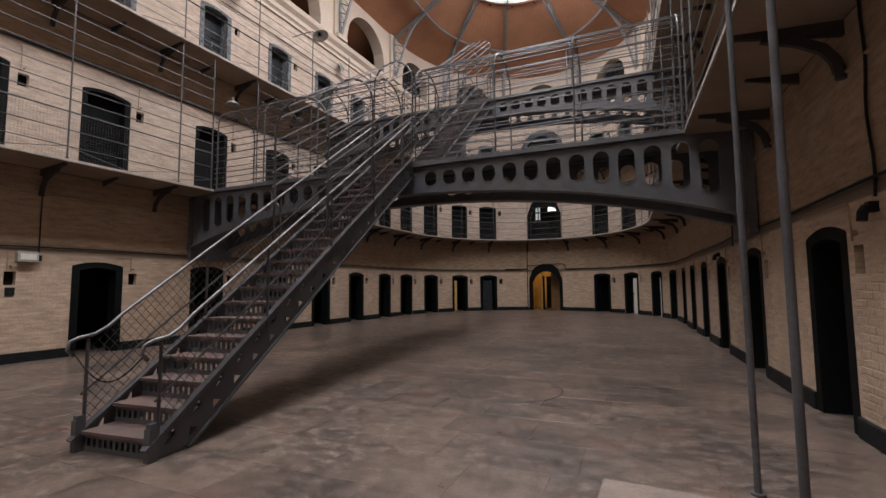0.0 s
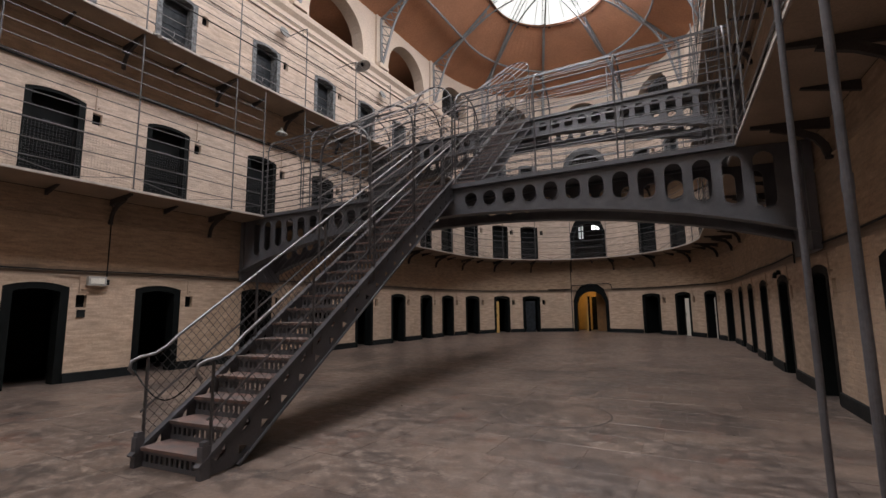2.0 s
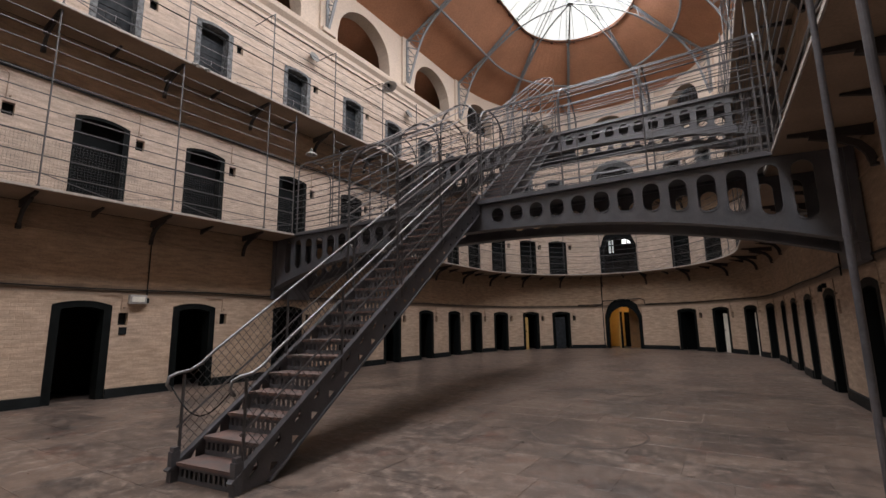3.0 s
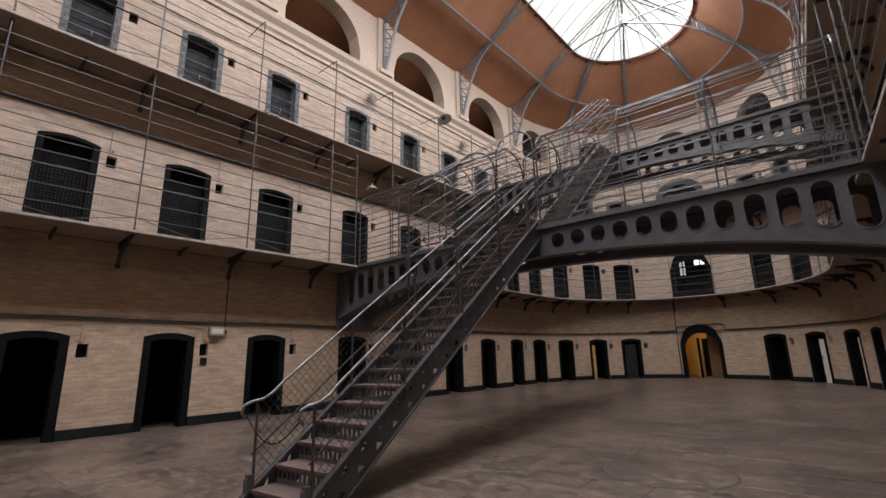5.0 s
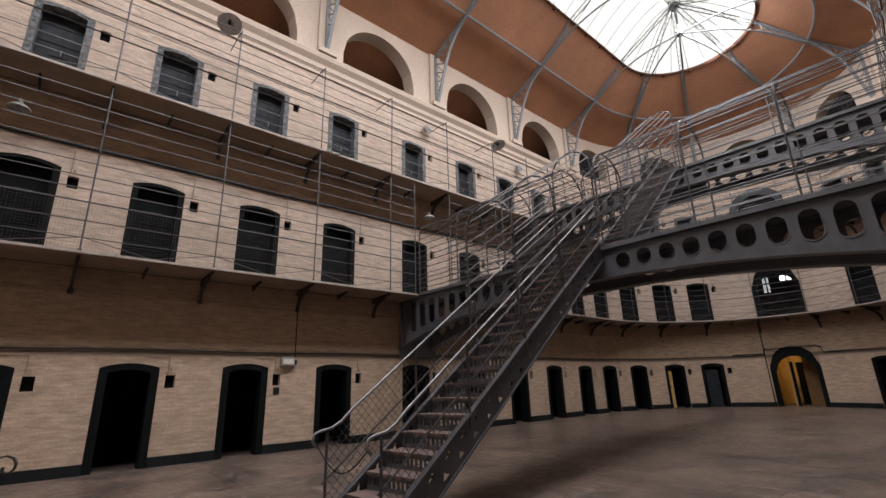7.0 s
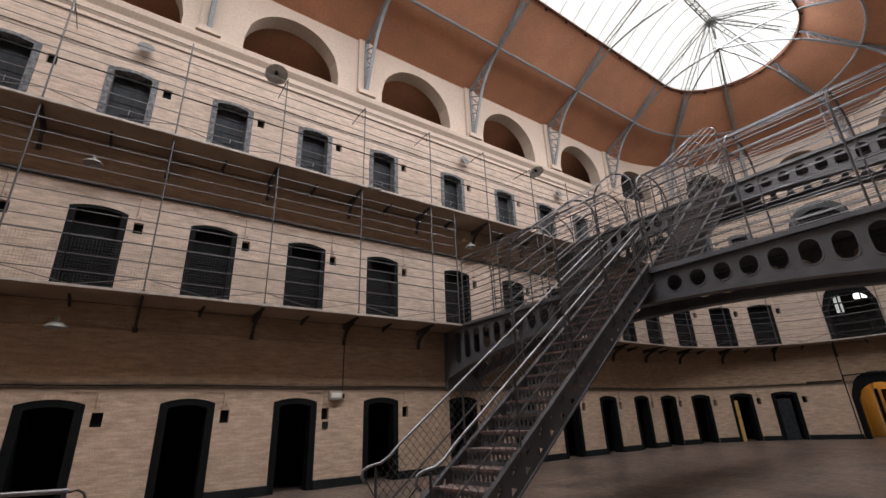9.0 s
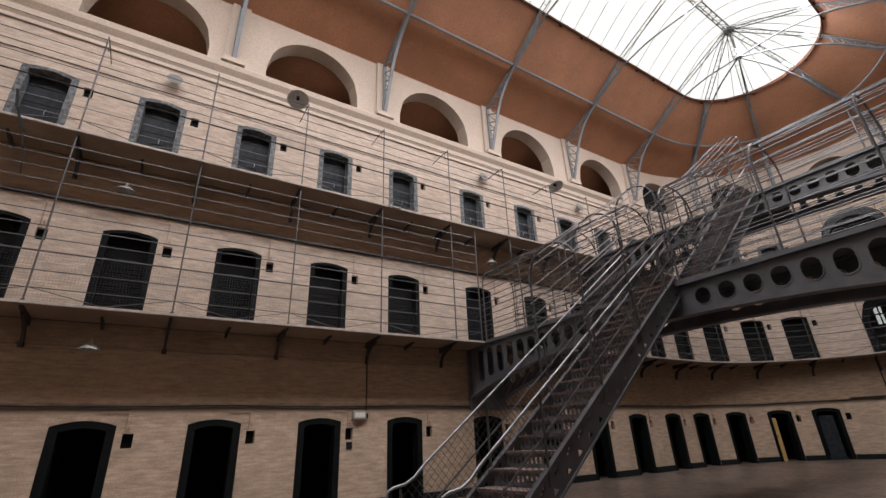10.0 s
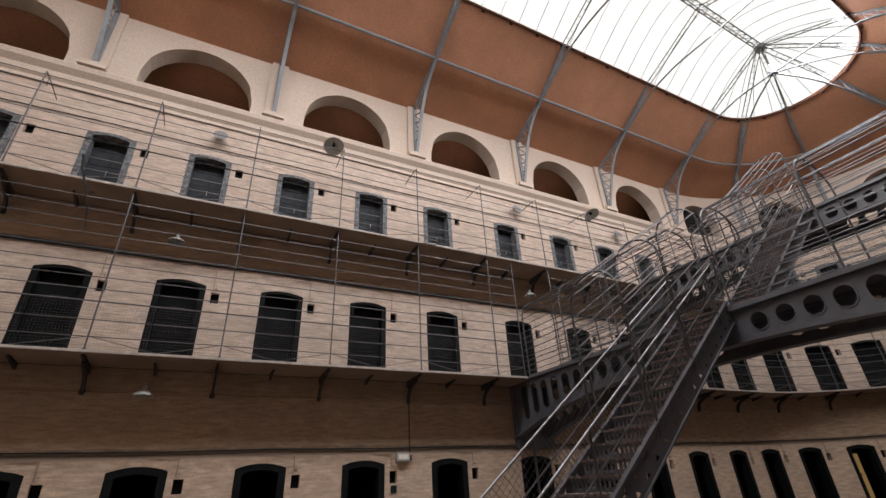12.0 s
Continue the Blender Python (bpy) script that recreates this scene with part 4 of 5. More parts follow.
cage(stair1, LOW1, HIGH1, 0.92, [k_at(5.2), k_at(6.6), k_at(8.5)], 0.3, 1.95, 2.42, (1.12, 1.34, 1.56, 1.8), 6, mat_rail=CAGE)
cage(stair2, (-4.85, 9.75, Z1 + R2), (-4.85, YB2, Z2), 0.92, [0.0, 0.33, 0.66, 0.97], 0.0, 2.0, 2.24, (0.95, 1.2, 1.45, 1.7, 1.95), 6, mat_rail=CAGE)
b1 = thing("bridge_cage", "grey iron cage of rails and hoops over the footbridge", "railing", "bridge cages")
XA, XB = XL + TAPER * YB1 + GW[1], XR - TAPER * YB1 - GW[1]


def kx(x):
    return (x - XA) / (XB - XA)


YM1 = YB1 + 0.6
SIDE = (0.14, 0.3, 0.44, 0.57, 0.76, 0.95, 1.12, 1.3, 1.5, 1.7, 1.87)
for a, b in ((XA, -5.4), (-4.35, XB)):
    hs = [k for k in (kx(XA + 0.02), kx(-8.7), kx(-7.0), kx(-5.4), kx(-4.35), kx(-2.55), kx(-1.0), kx(XB - 0.02)) if kx(a) - 0.001 <= k <= kx(b) + 0.001]
    cage(b1, (XA, YM1, Z1 + 0.03), (XB, YM1, Z1 + 0.03), 1.26, hs, 0.0, 1.8, 2.32, SIDE, 9, r=0.0105)
m = Mesh()
for x0, x1 in ((XA, -5.4), (-4.35, XB)):
    for x in np.arange(x0, x1, 0.055):
        m.tube([(x, YB1 - 0.03, Z1 + 0.04), (x, YB1 - 0.03, Z1 + 1.2)], 0.0018, 3, caps=False)
    for h in np.arange(0.06, 1.2, 0.055):
        m.tube([(x0, YB1 - 0.03, Z1 + h), (x1, YB1 - 0.03, Z1 + h)], 0.0018, 3, caps=False)
tagged(m.make("wire_mesh", BAR, b1, "fine square wire mesh"), kind="stuff")
b2 = thing("bridge_cage", "grey iron cage of rails and hoops over the upper footbridge", "railing", "bridge cages")
XA2, XB2 = XL + TAPER * YB2 + GW[2], XR - TAPER * YB2 - GW[2]
for a, b in ((0.0, 0.44), (0.54, 1.0)):
    cage(b2, (XA2, YB2 + 0.6, Z2 + 0.03), (XB2, YB2 + 0.6, Z2 + 0.03), 1.26, [a, (a + b) / 2, b], 0.0, 1.2, 1.22, (0.35, 0.79, 1.2), 1, r=0.011)

# ---- stair handrails ----


def handrail(st, M, rise, go, steps, w, curl):
    inv = M.inverted()
    sl = rise / go
    run = go * steps
    for sx in (-1, 1):
        x = sx * (w / 2 + 0.02)
        m = Mesh()
        pts = []
        if curl:
            pts = [(x, -0.10, 0.86), (x, -0.155, 0.92), (x, -0.14, 0.99), (x, -0.06, 1.02), (x, 0.08, 1.04), (x, 0.2, 1.1), (x, 0.34, rise + 0.34 * sl + 0.80)]
        else:
            pts = [(x, 0.0, rise + 0.88)]
        pts.append((x, run - 0.15, rise + (run - 0.15) * sl + 0.84))
        pts.append((x, run, rise + (run - 0.05) * sl + 0.80))
        m.tube(pts, 0.0165, 8)
        m.make("handrail", STEEL, st, "polished steel handrail", smooth=True)
        m = Mesh()
        m.tube([(x, -0.02, 0.5), (x, run, run * sl + 0.58)], 0.012, 5)
        m.make("mid_rail", BAR, st)
        n = 5
        for k in range(n):
            y = 0.02 + k * run / (n - 0.6)
            m = Mesh()
            m.tube([(x, y, max(0.0, y * sl)), (x, y, (y * sl + rise + 0.82) if k else 1.0)], 0.0155, 6)
            m.make("post", BAR, st)
        w_ = Mesh()
        z_lo, z_hi = 0.22, 0.98
        # wires at 45 degrees both ways, cut to the sloping field
        for dirn in (1.0, -1.0):
            g_ = dirn - sl
            for c in np.arange(-1.0 if dirn < 0 else -run, run * 2.2, 0.105):
                y_a, y_b = sorted(((z_lo - c) / g_, (z_hi - c) / g_))
                y_a, y_b = max(0.0, y_a), min(run - 0.05, y_b)
                if y_b - y_a > 0.02:
                    w_.tube([(x, yy, c + dirn * yy) for yy in (y_a, y_b)], 0.0035, 3, caps=False)
        tagged(w_.make("wire_mesh", BAR, st, "diamond wire mesh"), kind="stuff")
    if curl:
        for sx in (-1, 1):
            x = sx * (w / 2 + 0.01)
            m = Mesh()
            m.box((x, -0.03, 0.14), 0.062, 0.085, 0.28)
            m.box((x, -0.03, 0.295), 0.055, 0.06, 0.05)
            m.make("newel_foot", IRON, st)
        m = Mesh()
        n = 22
        for i in range(n):
            u0, u1 = (i + 0.1) / n, (i + 1.15) / n
            p, q = [(-(w / 2) + w * u, -0.12, 0.9 - 0.24 * math.sin(math.pi * u)) for u in (u0, u1)]
            m.beam(p, q, 0.013 if i % 2 else 0.006, 0.006 if i % 2 else 0.013)
        m.make("chain", SKIRT, st, "black chain hung across the foot")


handrail(stair1, SM1, R1, G1, 22, 0.86, True)
handrail(stair2, SM2, R2, G2, 20, 0.86, False)

# ---- poles, lamps and fittings ----
for x, y, r_ in ((0.70, 3.86, 0.023), (0.67, 2.68, 0.022)):
    m = Mesh()
    m.tube([(x, y, 0), (x, y, 2.05)], r_, 12)
    m.tube([(x, y, 2.0), (x, y, Z1 - 0.09)], r_ * 0.93, 12)
    m.tube([(x, y, 1.98), (x, y, 2.06)], r_ * 1.12, 12)
    m.tube([(x, y, 0), (x, y, 0.02)], r_ * 2, 12)
    tagged(m.make("support_pole", POLE, smooth=False), "tall grey steel pole standing under the gallery edge", "pole", "gallery poles")

DISH = mat("grey_lamp_dish", (0.55, 0.555, 0.54), 0.5, vary=0.2, scale=8)
DISC = mat("grey_lamp_enamel", (0.21, 0.215, 0.21), 0.5, vary=0.2, scale=8)
ENAMEL = mat("pale_lamp_enamel", (0.36, 0.37, 0.35), 0.4, vary=0.2, scale=8)
BOXGREY = mat("pale_grey_box", (0.40, 0.39, 0.36), 0.6, vary=0.2, scale=9)
OCHRE = mat("ochre_corridor_paint", (0.55, 0.36, 0.12), 0.7, vary=0.15, scale=2)
PALE = mat("white_door_paint", (0.72, 0.70, 0.62), 0.6, vary=0.1, scale=3)


def dome_lamp(s, off, z, rod, label):
    """Enamel dish lamp hanging on a short rod."""
    t = thing("dish_lamp", label, "lamp", "dish lamps")
    t.matrix_world = local(s, off, z)
    m = Mesh()
    prof = [(0.03, 0.10), (0.07, 0.085), (0.13, 0.05), (0.18, 0.0), (0.185, -0.02)]
    n = 16
    for (r0, z0), (r1, z1) in zip(prof, prof[1:]):
        for k in range(n):
            a, b = 2 * math.pi * k / n, 2 * math.pi * (k + 1) / n
            m.face([(r0 * math.cos(a), r0 * math.sin(a), z0), (r1 * math.cos(a), r1 * math.sin(a), z1), (r1 * math.cos(b), r1 * math.sin(b), z1), (r0 * math.cos(b), r0 * math.sin(b), z0)])
    m.make("shade", ENAMEL, t, "pale enamel dish shade")
    m = Mesh()
    m.tube([(0, 0, 0.08), (0, 0, 0.18)], 0.04, 8)
    m.tube([(0, 0, 0.15), (0, 0, rod)], 0.012, 6)
    m.make("stem", ENAMEL, t)
    m = Mesh()
    m.tube([(0, 0, -0.05), (0, 0, 0.05)], 0.05, 8)
    m.make("bulb", ENAMEL, t)


dome_lamp(s_left(-0.75), 0.5, 3.36, 0.22, "pale dish lamp hung below the first gallery")
for y in (-0.85, 9.5):
    dome_lamp(s_left(y), 0.45, 6.9, 0.22, "pale dish lamp hung below the second gallery")
dome_lamp(s_right(10.5), 0.5, 3.4, 0.3, "pale dish lamp hung below the first gallery")


def disc_lamp(s, off, z):
    t = thing("disc_lamp", "round grey enamel lamp on an arm from the wall", "lamp", "disc lamps")
    t.matrix_world = local(s, off, z)
    m = Mesh()
    n = 18
    ring = [(0.19 * math.cos(2 * math.pi * k / n), 0.19 * math.sin(2 * math.pi * k / n)) for k in range(n)]
    m.prism([Vector((x, -0.05 + y * 0.35, y)) for x, y in ring], [Vector((x * 0.6, 0.06 + y * 0.2, y * 0.6 + 0.02)) for x, y in ring])
    m.make("shade", DISC, t)
    m = Mesh()
    m.tube([(0, 0.04, 0.02), (0, off, 0.1)], 0.012, 6)
    m.make("arm", SKIRT, t)


for y in (-0.46, 9.7, 14.9):
    disc_lamp(s_left(y), 0.16, 10.52)


def flood_lamp(s, off, z):
    """Wide shallow dish on a post, tipped towards the hall."""
    t = thing("flood_lamp", "wide grey dish floodlight on the top gallery post", "lamp", "flood lamps")
    t.matrix_world = local(s, off, z) @ pose(0, 0, 0, -24, 0, 0)
    n = 18
    prof = [(0.05, 0.16), (0.11, 0.14), (0.2, 0.07), (0.29, 0.0), (0.3, -0.02), (0.27, 0.0), (0.1, 0.06)]
    m = Mesh()
    for (r0, z0), (r1, z1) in zip(prof, prof[1:]):
        for k in range(n):
            a, b = 2 * math.pi * k / n, 2 * math.pi * (k + 1) / n
            m.face([(r0 * math.cos(a), r0 * math.sin(a), z0), (r1 * math.cos(a), r1 * math.sin(a), z1), (r1 * math.cos(b), r1 * math.sin(b), z1), (r0 * math.cos(b), r0 * math.sin(b), z0)])
    m.make("dish", DISH, t)
    m = Mesh()
    m.tube([(0, 0, 0.02), (0, 0, 0.12)], 0.045, 8)
    m.make("bulb", DOORGREY, t, "dark lamp bulb")
    m = Mesh()
    m.tube([(0, 0, 0.14), (0, 0, 0.24), (0.1, 0.1, 0.3)], 0.02, 6)
    m.make("neck", SKIRT, t)


for y in (2.55, 12.7):
    flood_lamp(s_left(y), 0.95, 10.55)
# spot bar on the gallery edge
t = thing("spot_bar", "pale twin spotlight bar on the gallery edge", "lamp")
t.matrix_world = local(s_left(5.55), 1.06, Z2 - 0.02)
m = Mesh()
m.box((0, 0, 0), 0.42, 0.05, 0.04)
m.make("bar", BOXGREY, t)
for x in (-0.13, 0.13):
    m = Mesh()
    m.tube([(x, -0.02, -0.02), (x, -0.12, -0.08)], 0.045, 8)
    m.make("spot", BOXGREY, t)
# emergency light box over a doorway
t = thing("light_box", "pale grey emergency light box on the tan wall", "light box")
t.matrix_world = local(s_left(5.05), 0.0, 2.12)
m = Mesh()
m.box((0, -0.06, 0), 0.34, 0.12, 0.2)
m.make("case", BOXGREY, t)
m = Mesh()
m.box((0, -0.124, 0.0), 0.26, 0.012, 0.12)
m.make("diffuser", PALE, t)
m = Mesh()
m.tube([(0.2, -0.03, 0.02), (0.2, -0.03, 1.82)], 0.012, 6)
m.make("cable", SKIRT, t)
m = Mesh()
m.box((0.21, -0.04, -0.02), 0.06, 0.07, 0.12)
m.make("switch", SKIRT, t)
# bulkhead lamp beside a near doorway, and small door-side lamps
for y, z in ((5.02, 2.1), (11.85, 2.1)):
    t = thing("bulkhead_lamp", "black caged bulkhead lamp on the tan wall", "lamp", "bulkhead lamps")
    t.matrix_world = local(s_right(y), 0.0, z)
    m = Mesh()
    m.box((0, -0.035, 0.02), 0.09, 0.07, 0.09)
    m.make("base", SKIRT, t)
    m = Mesh()
    m.tube([(0, -0.07, 0.02), (0, -0.1, -0.02), (0, -0.11, -0.1)], 0.042, 8)
    m.make("cage", SKIRT, t)
for y in (4.97, 10.4):
    m = Mesh()
    m.tube([on(s_right(y) + 0.03 * math.sin(k * 1.1) * (k < 9), 0.025, 2.2 + 0.178 * k) for k in range(11)], 0.013, 6)
    tagged(m.make("wall_conduit", SKIRT), "dark cable rising to the gallery on the wall", "conduit")

# loose black strap hung over the top gallery edge
m = Mesh()
sS = s_left(-2.95)
m.strip([on(sS, 1.06, 8.38), on(sS + 0.08, 1.09, 8.0), on(sS + 0.26, 1.1, 7.55), on(sS + 0.36, 1.09, 7.42), on(sS + 0.42, 1.08, 7.46)], 0.05, 0.02, (0, 1, 0))
m.strip([on(sS + 0.3, 1.08, 7.45), on(sS + 0.42, 1.08, 7.0), on(sS + 0.5, 1.08, 6.5)], 0.02, 0.01, (0, 1, 0))
tagged(m.make("hanging_strap", SKIRT), "loose black strap hung over the gallery railing", "strap")

# hand rail with a scroll end beside the near doorways
rl = thing("scroll_railing", "steel hand rail with a black iron scroll end on posts", "railing")
rl.matrix_world = pose(-5.47, 0.0, 0, 0, 0, -21)
m = Mesh()
m.tube([(0, -1.9, 1.0), (0, 0.0, 1.0)], 0.02, 8)
m.make("handrail", STEEL, rl, "worn steel handrail", smooth=True)
m = Mesh()
m.strip([(0, 0.07 + (0.10 - 0.0095 * k) * math.sin(k * 0.62 - 0.7), 0.91 + (0.10 - 0.0095 * k) * math.cos(k * 0.62 - 0.7)) for k in range(10)], 0.03, 0.014, (1, 0, 0))
m.make("scroll", BRACKET, rl, "black iron scroll")
m = Mesh()
m.tube([(0, -1.9, 0.5), (0, -0.03, 0.5)], 0.012, 6)
m.make("mid_rail", BAR, rl)
for y in (-1.85, -0.93, -0.03):
    m = Mesh()
    m.tube([(0, y, 0), (0, y, 0.99)], 0.02, 8)
    m.tube([(0, y, 0), (0, y, 0.03)], 0.05, 8)
    m.make("post", BAR, rl)

# second small hatch under one of the door hatches
m = Mesh()
m.box((0, 0.0, 0), 0.15, 0.03, 0.16)
h = tagged(m.make("wall_hatch", SKIRT), "small black hatch with a chipped edge in the wall", "hatch")
h.matrix_world = local(DOORS[5] + DOOR_W / 2 + 0.23, 0.004, 1.42)

# ---- round-ended doorway with a lit passage ----
ar = thing("arched_doorway", "arched black doorway into a warm lit passage", "doorway")
ar.matrix_world = local(S_ARCH, 0, 0)
m, wi, zi, ri = arch_ring(1.94, 1.745, 0.965, 0.19, -0.02, 0.3, top=0.16)
m.make("frame", FRAME, ar)
m = Mesh()
m.box((-0.28, 0.55, 1.1), 0.05, 0.5, 2.2)
m.make("door_leaf", OCHRE, ar, "ochre door leaf standing open")
m = Mesh()
m.box((0.45, 0.9, 1.15), 0.52, 0.05, 2.3)
# darker copy of the ochre: this leaf's shade is put into its colour
SHADED_OCHRE = mat("ochre_wood_in_shade", (0.20, 0.10, 0.03), 0.6, vary=0.3, scale=5)
lf = m.make("door_leaf", SHADED_OCHRE, ar, "brown ochre door leaf partly closed")
for zz in (0.5, 1.2, 1.8):
    m = Mesh()
    m.box((0.45, 0.865, zz), 0.36, 0.02, 0.42)
    m.make("door_panel", SHADED_OCHRE, lf)
m = Mesh()
m.box((0, 2.5, 2.0), 2.3, 0.06, 4.0)
m.box((-1.1, 1.4, 2.0), 0.06, 2.1, 4.0)
m.box((1.1, 1.4, 2.0), 0.06, 2.1, 4.0)
pw = m.make("passage_wall", OCHRE, ar)
m = Mesh()
# black inner door at the back; second box a black strip beside the leaf
m.box((-0.05, 2.46, 1.0), 0.5, 0.03, 2.0)
m.box((-0.2, 0.5, 1.0), 0.13, 0.04, 2.0)
m.make("inner_door", BLACK, ar)
m = Mesh()
m.box((0.1, 0.42, 2.35), 0.34, 0.05, 0.15)
sg = m.make("exit_sign", glow("exit_green", (0.02, 0.35, 0.12), 0.5), ar, "small green exit sign")
m = Mesh()
for x in (-0.08, 0.0, 0.08):
    m.box((0.1 + x, 0.392, 2.35), 0.05, 0.006, 0.08)
m.make("sign_bar", PALE, sg)
M = local(S_ARCH, -1.3, 2.9)
area_lamp("passage_lamp", M @ pose(0, 0, 0), 0.6, 0.6, 20.0, (1.0, 0.66, 0.28), "warm lamp in the passage ceiling")
# pipes round the arch
m = Mesh()
m.tube([on(S_ARCH - 2.4, 0.04, 2.4), on(S_ARCH - 1.1, 0.04, 2.4), on(S_ARCH - 1.05, 0.04, 2.6), on(S_ARCH + 0.95, 0.04, 2.68), on(S_ARCH + 1.15, 0.04, 2.6), on(S_ARCH + 1.2, 0.04, 2.35), on(S_ARCH + 2.0, 0.04, 2.36)], 0.025, 6)
m.tube([on(S_ARCH - 1.05, 0.04, 0.2), on(S_ARCH - 1.05, 0.04, Z1 - 0.1)], 0.025, 6)
tagged(m.make("wall_conduit", SKIRT), "dark pipes bent round the arched doorway", "conduit")
# upper arched doorways
for z, nm in ((Z1, "arched black doorway with glazed doors on the first gallery"), (Z2, "arched dark doorway on the second gallery")):
    t = thing("arched_doorway", nm, "doorway")
    t.matrix_world = local(S_ARCH, 0, z)
    if z == Z1:
        m, wi, zi, ri = arch_ring(1.94, 1.595, 0.965, 0.16, -0.016, 0.3, top=0.12)
    else:
        m, wi, zi, ri = arch_ring(2.49, 1.715, 1.235, 0.22, -0.02, 0.34, top=0.0)
    m.make("frame", BLACK if z == Z1 else DARKSTONE, t)
    for x in (-0.42, 0.42):
        m = Mesh()
        m.box((x, 0.5, 1.15), 0.06, 0.05, 2.3)
        m.make("door_stile", BLACK, t)
    for zz in (0.9, 1.75) if z == Z1 else (0.5, 0.9, 1.3, 1.7, 2.1):
        m = Mesh()
        m.box((0, 0.5, zz), 1.6 if z == Z1 else 2.0, 0.05, 0.07)
        m.make("glazing_bar", BLACK, t)
    if z == Z1:
        # glowing panels added to imitate bright reflections in the door glass
        m = Mesh()
        m.box((0.38, 0.9, 2.0), 0.5, 0.08, 0.24)
        m.make("strip_light", glow("strip_light", (1.0, 1.0, 0.97), 2.2), t, "bright white strip light seen through the glass")
        m = Mesh()
        m.box((-0.5, 0.9, 1.75), 0.26, 0.04, 0.75)
        m.make("rear_window", glow("pale_reflection_glow", (0.9, 0.95, 0.92), 0.45), t, "pale daylit window seen through the door")
# lattice windows in the small arches of the round end
for s in END_ARCH:
    t = thing("attic_window", "dark arched attic window with an iron lattice", "window", "attic windows")
    t.matrix_world = local(s, 0, ZC1 + 0.02)
    m = leaf_mesh(2.09, 0.855, 1.045, 0.04)
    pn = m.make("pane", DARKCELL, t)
    pn.location = (0, 0.5, 0)
    for x in np.arange(-0.9, 0.95, 0.225):
        m = Mesh()
        h = arch_z(float(x), 2.09, 0.855, 1.045)
        m.box((float(x), 0.42, h / 2 + 0.005), 0.03, 0.03, h - 0.02)
        m.make("lattice_bar", DOORGREY, t)
    for zz in np.arange(0.22, 1.8, 0.24):
        hw_ = 1.02 if zz < 0.86 else 1.02 * math.sqrt(max(0.01, 1 - ((zz - 0.86) / 1.03) ** 2))
        m = Mesh()
        m.box((0, 0.39, float(zz)), 2 * hw_, 0.02, 0.028)
        m.make("lattice_bar", DOORGREY, t)
# thin panels whose colours imitate the lit look of some round-end doorways
for k, x, w, mt, lab in ((14, -0.27, 0.17, OCHRE, "ochre inner door edge standing ajar in a doorway"), (15, -0.05, 0.55, DOORGREY, "grey inner door closing a doorway"), (17, 0.2, 0.26, PALE, "white inner door standing ajar in a doorway"), (18, 0.27, 0.13, PALE, "white inner door standing ajar in a doorway")):
    m = Mesh()
    m.box((x, 0.06, 0.88), w, 0.04, 1.74)
    o_ = thing("inner_door", lab, "door", "inner doors")
    o_.matrix_world = local(DOORS[k], 0, 0)
    m.make("door_leaf", mt, o_)
    m = Mesh()
    m.box((x - w * 0.3, 0.034, 1.0), 0.03, 0.02, 0.1)
    m.make("handle", SKIRT, o_)
# pale mat near the camera's feet
m = Mesh()
m.box((0, 0, 0.006), 1.3, 1.0, 0.012)
mt_ = tagged(m.make("floor_mat", mat("pale_stone_mat", (0.30, 0.24, 0.20), 0.7, vary=0.2, scale=4)), "pale flat slab lying on the stone floor", "mat")
mt_.matrix_world = pose(0.32, 3.18, 0.003, 0, 0, -3)
# round covers in the floor
for x, y, r in ((-1.75, 6.35, 0.75), (-1.95, 10.4, 0.62), (-3.0, 15.2, 0.6)):
    m = Mesh()
    n = 40
    o2 = [(x + r * math.cos(2 * math.pi * k / n), y + r * math.sin(2 * math.pi * k / n)) for k in range(n)]
    i2 = [(x + (r - 0.03) * math.cos(2 * math.pi * k / n), y + (r - 0.03) * math.sin(2 * math.pi * k / n)) for k in range(n)]
    for k in range(n):
        j = (k + 1) % n
        m.face([(*o2[k], 0.0045), (*o2[j], 0.0045), (*i2[j], 0.009), (*i2[k], 0.009)])
    rg = thing("floor_cover", "round worn cover set into the stone floor", "floor cover", "floor covers")
    m.make("rim", FLOOR, rg)
    m = Mesh()
    m.face([(*p, 0.0065) for p in i2])
    m.make("lid", FLAG, rg)

# ---- flagstones ----


def inside(x, y, margin):
    """Whether a place lies on the hall floor, margin metres from the walls."""
    if y < YC:
        return XL + TAPER * y + margin < x < XR - TAPER * y - margin and y > YBACK + margin
    a = CX - (XL + TAPER * YC) - margin
    return ((x - CX) / a) ** 2 + ((y - YC) / (BEND - margin)) ** 2 < 1


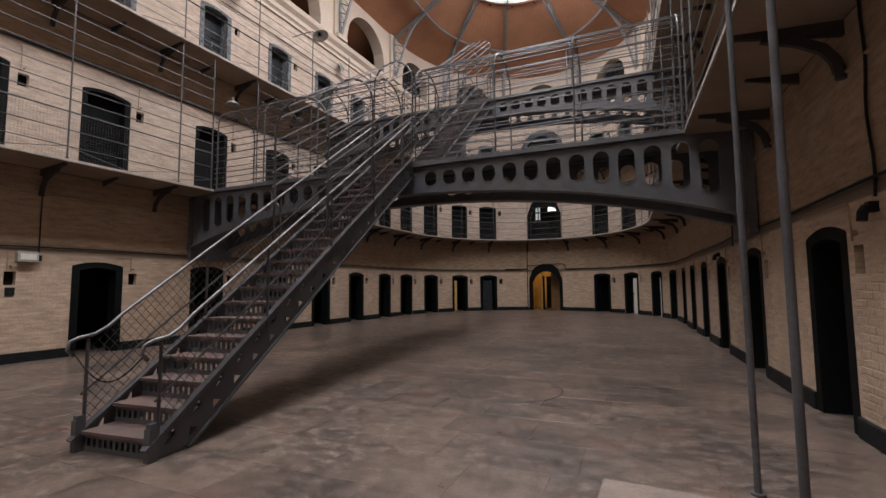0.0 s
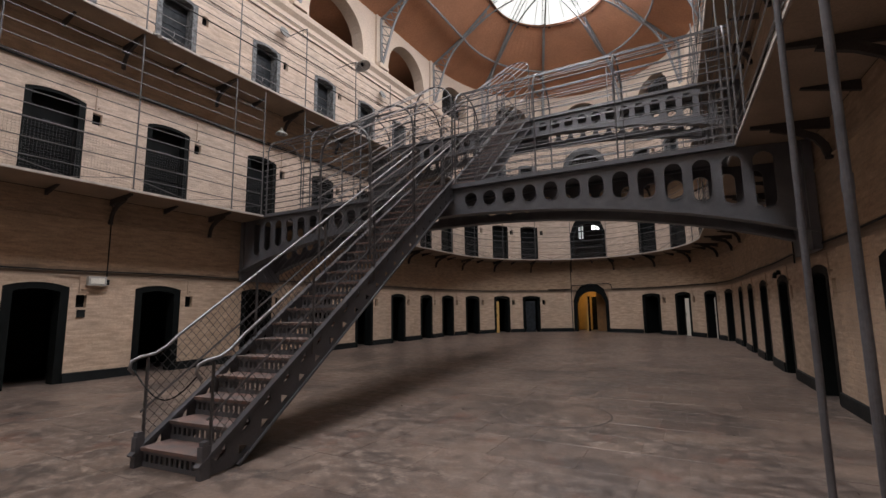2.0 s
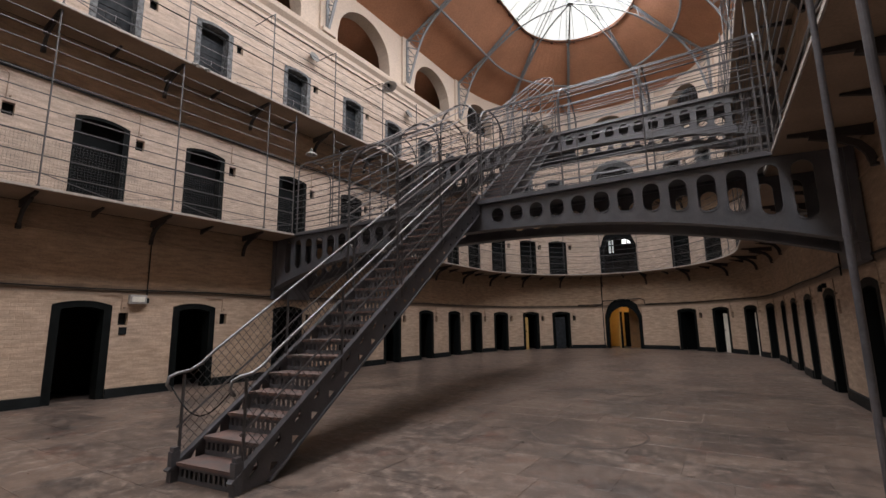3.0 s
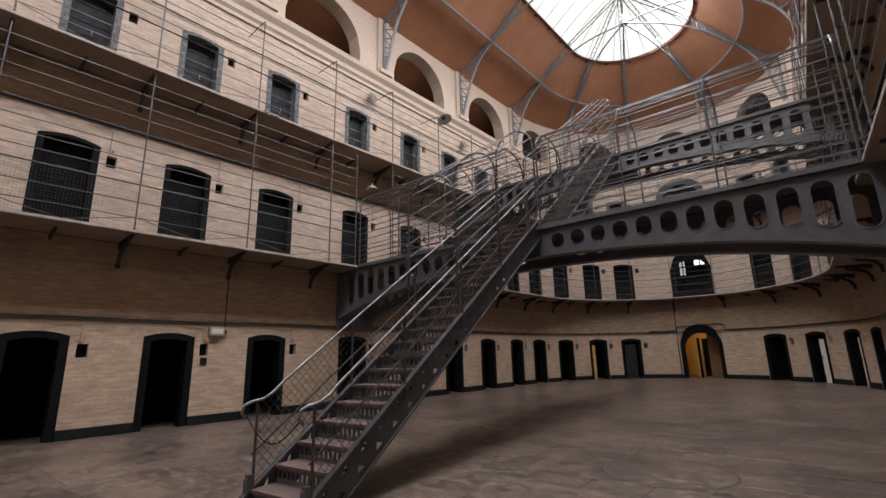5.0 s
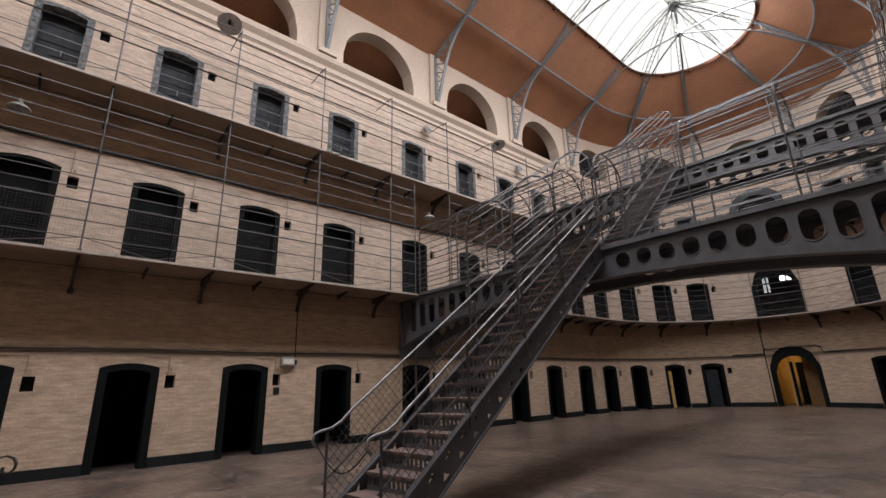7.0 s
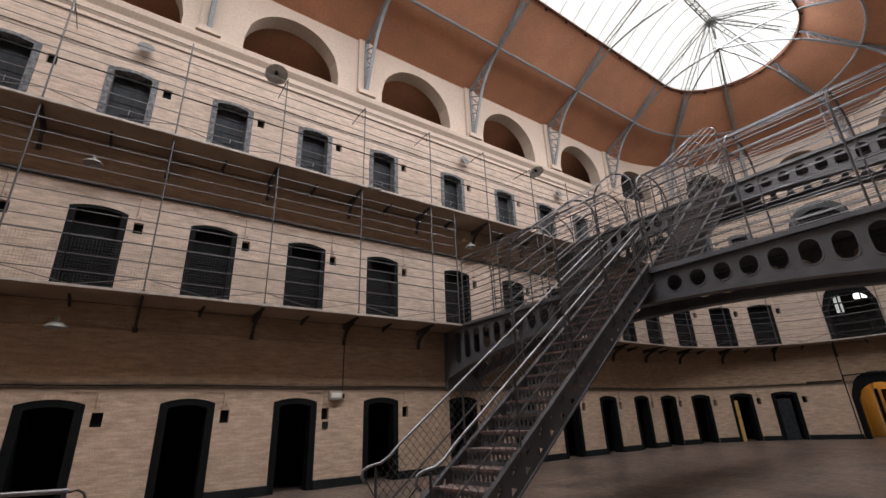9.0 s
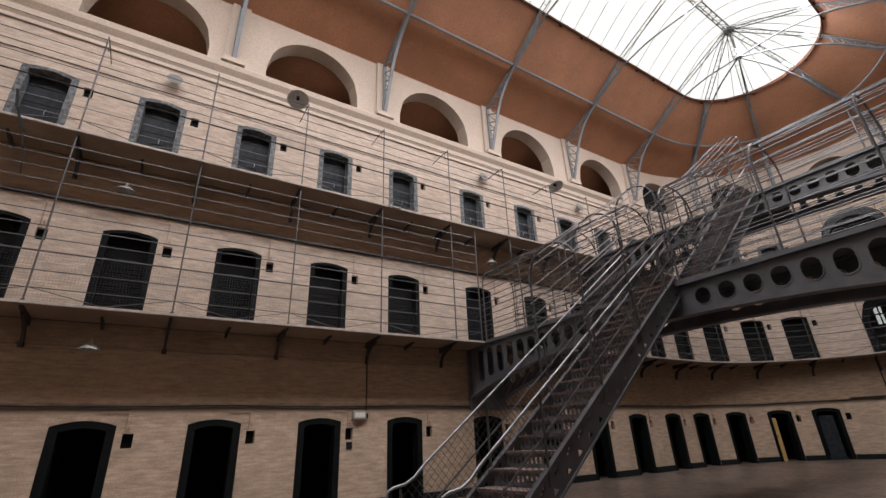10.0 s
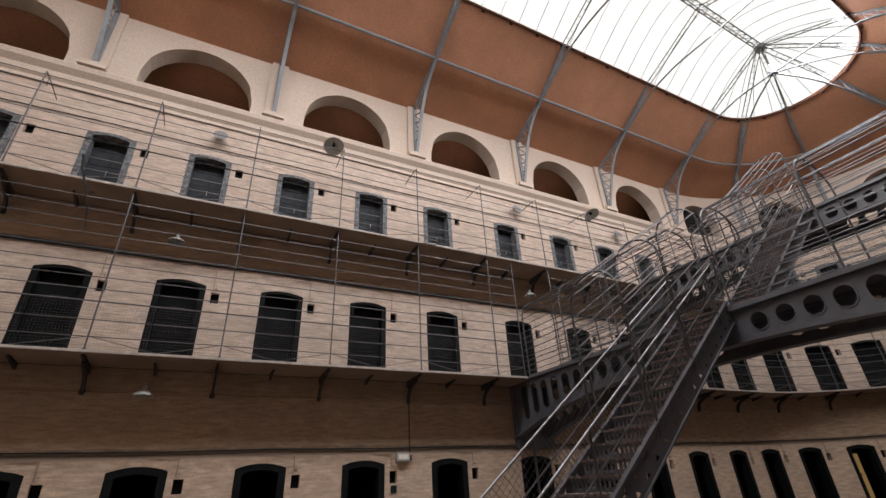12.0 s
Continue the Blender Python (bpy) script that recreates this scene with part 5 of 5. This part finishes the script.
rng = random.Random(7)
near, far = [], Mesh()
y = YBACK + 0.2
row = 0
while y < YC + BEND:
    h = rng.choice((0.46, 0.56, 0.62, 0.7))
    x = XL - rng.random()
    while x < XR:
        w = rng.uniform(0.6, 1.25)
        cx_, cy_ = x + w / 2, y + h / 2
        if all(inside(px, py, 0.03) for px in (x, x + w) for py in (y, y + h)):
            near.append((cx_, cy_, w, h))
        x += w
    y += h
    row += 1
near.sort(key=lambda q: math.hypot(q[0] + 1.5, q[1] - 5.5))
shapes = {}
for k, (cx_, cy_, w, h) in enumerate(near):
    top = 0.001 + 0.0015 * rng.random()
    tx, ty = rng.uniform(-0.001, 0.001), rng.uniform(-0.001, 0.001)
    if k < 300:
        key = (round(w, 1), h)
        if key not in shapes:
            m = Mesh()
            a, b = [(sx * (w - 0.002) / 2, sy * (h - 0.002) / 2) for sx, sy in ((-1, -1), (1, -1), (1, 1), (-1, 1))], [(sx * (w - 0.006) / 2, sy * (h - 0.006) / 2) for sx, sy in ((-1, -1), (1, -1), (1, 1), (-1, 1))]
            for i in range(4):
                j = (i + 1) % 4
                m.face([(*a[i], -0.012), (*a[j], -0.012), (*a[j], -0.002), (*a[i], -0.002)])
                m.face([(*a[i], -0.002), (*a[j], -0.002), (*b[j], 0), (*b[i], 0)])
            m.face([(*p, 0) for p in b])
            ob = m.make("flagstone", FLAG, floor_ob)
            shapes[key] = (ob.data, w)
        else:
            ob = new("flagstone", shapes[key][0])
            ob.parent = floor_ob
        ob.matrix_world = pose(cx_, cy_, top) @ Matrix.Diagonal((w / shapes[key][1], 1, 1, 1))
    else:
        a = [(cx_ + sx * (w - 0.003) / 2, cy_ + sy * (h - 0.003) / 2) for sx, sy in ((-1, -1), (1, -1), (1, 1), (-1, 1))]
        far.face([(*p, top) for p in a])
tagged(far.make("flagstones", FLAG, floor_ob), kind="stuff")

# ---- bricks of the near wall ----
PAINTED = mat("painted_brick_face", (0.54, 0.40, 0.285), 0.8, vary=0.22, scale=2.4, bump=0.5, fine=34, stain=0.3, dirt=(0.28, 0.20, 0.13), world=True)
wall_ob = bpy.data.objects["wall_ground_storey"]
rng = random.Random(11)
m = Mesh()
bw, bh = 0.225, 0.069
back_r, front_r = [[(sx * (bw / 2 - k), -d, sz * (bh / 2 - k)) for sx, sz in ((-1, -1), (1, -1), (1, 1), (-1, 1))] for k, d in ((0.0, -0.002), (0.008, 0.0026))]
for i in range(4):
    j = (i + 1) % 4
    m.face([back_r[i], back_r[j], front_r[j], front_r[i]])
m.face(front_r)
first = m.make("brick", PAINTED, wall_ob)
spots = []
for row in range(2, 29):
    z = (row + 0.5) * 0.0772
    for k in range(22):
        y = 4.27 + 0.232 * k + (0.116 if row % 2 else 0.0)
        if abs(y - 6.15) > DOOR_W / 2 + 0.13 and y < 8.4 and not (abs(y - (6.15 - DOOR_W / 2 - 0.22)) < 0.22 and 1.48 < z < 1.9):
            spots.append((y, z))
spots.sort(key=lambda q: q[0])
for k, (y, z) in enumerate(spots[:300]):
    ob = first if k == 0 else new("brick", first.data)
    ob.parent = wall_ob
    ob.matrix_world = local(s_right(y), 0.0, z + rng.uniform(-0.002, 0.002)) @ pose(0, rng.uniform(-0.001, 0.002), 0, 0, rng.uniform(-0.6, 0.6), 0)
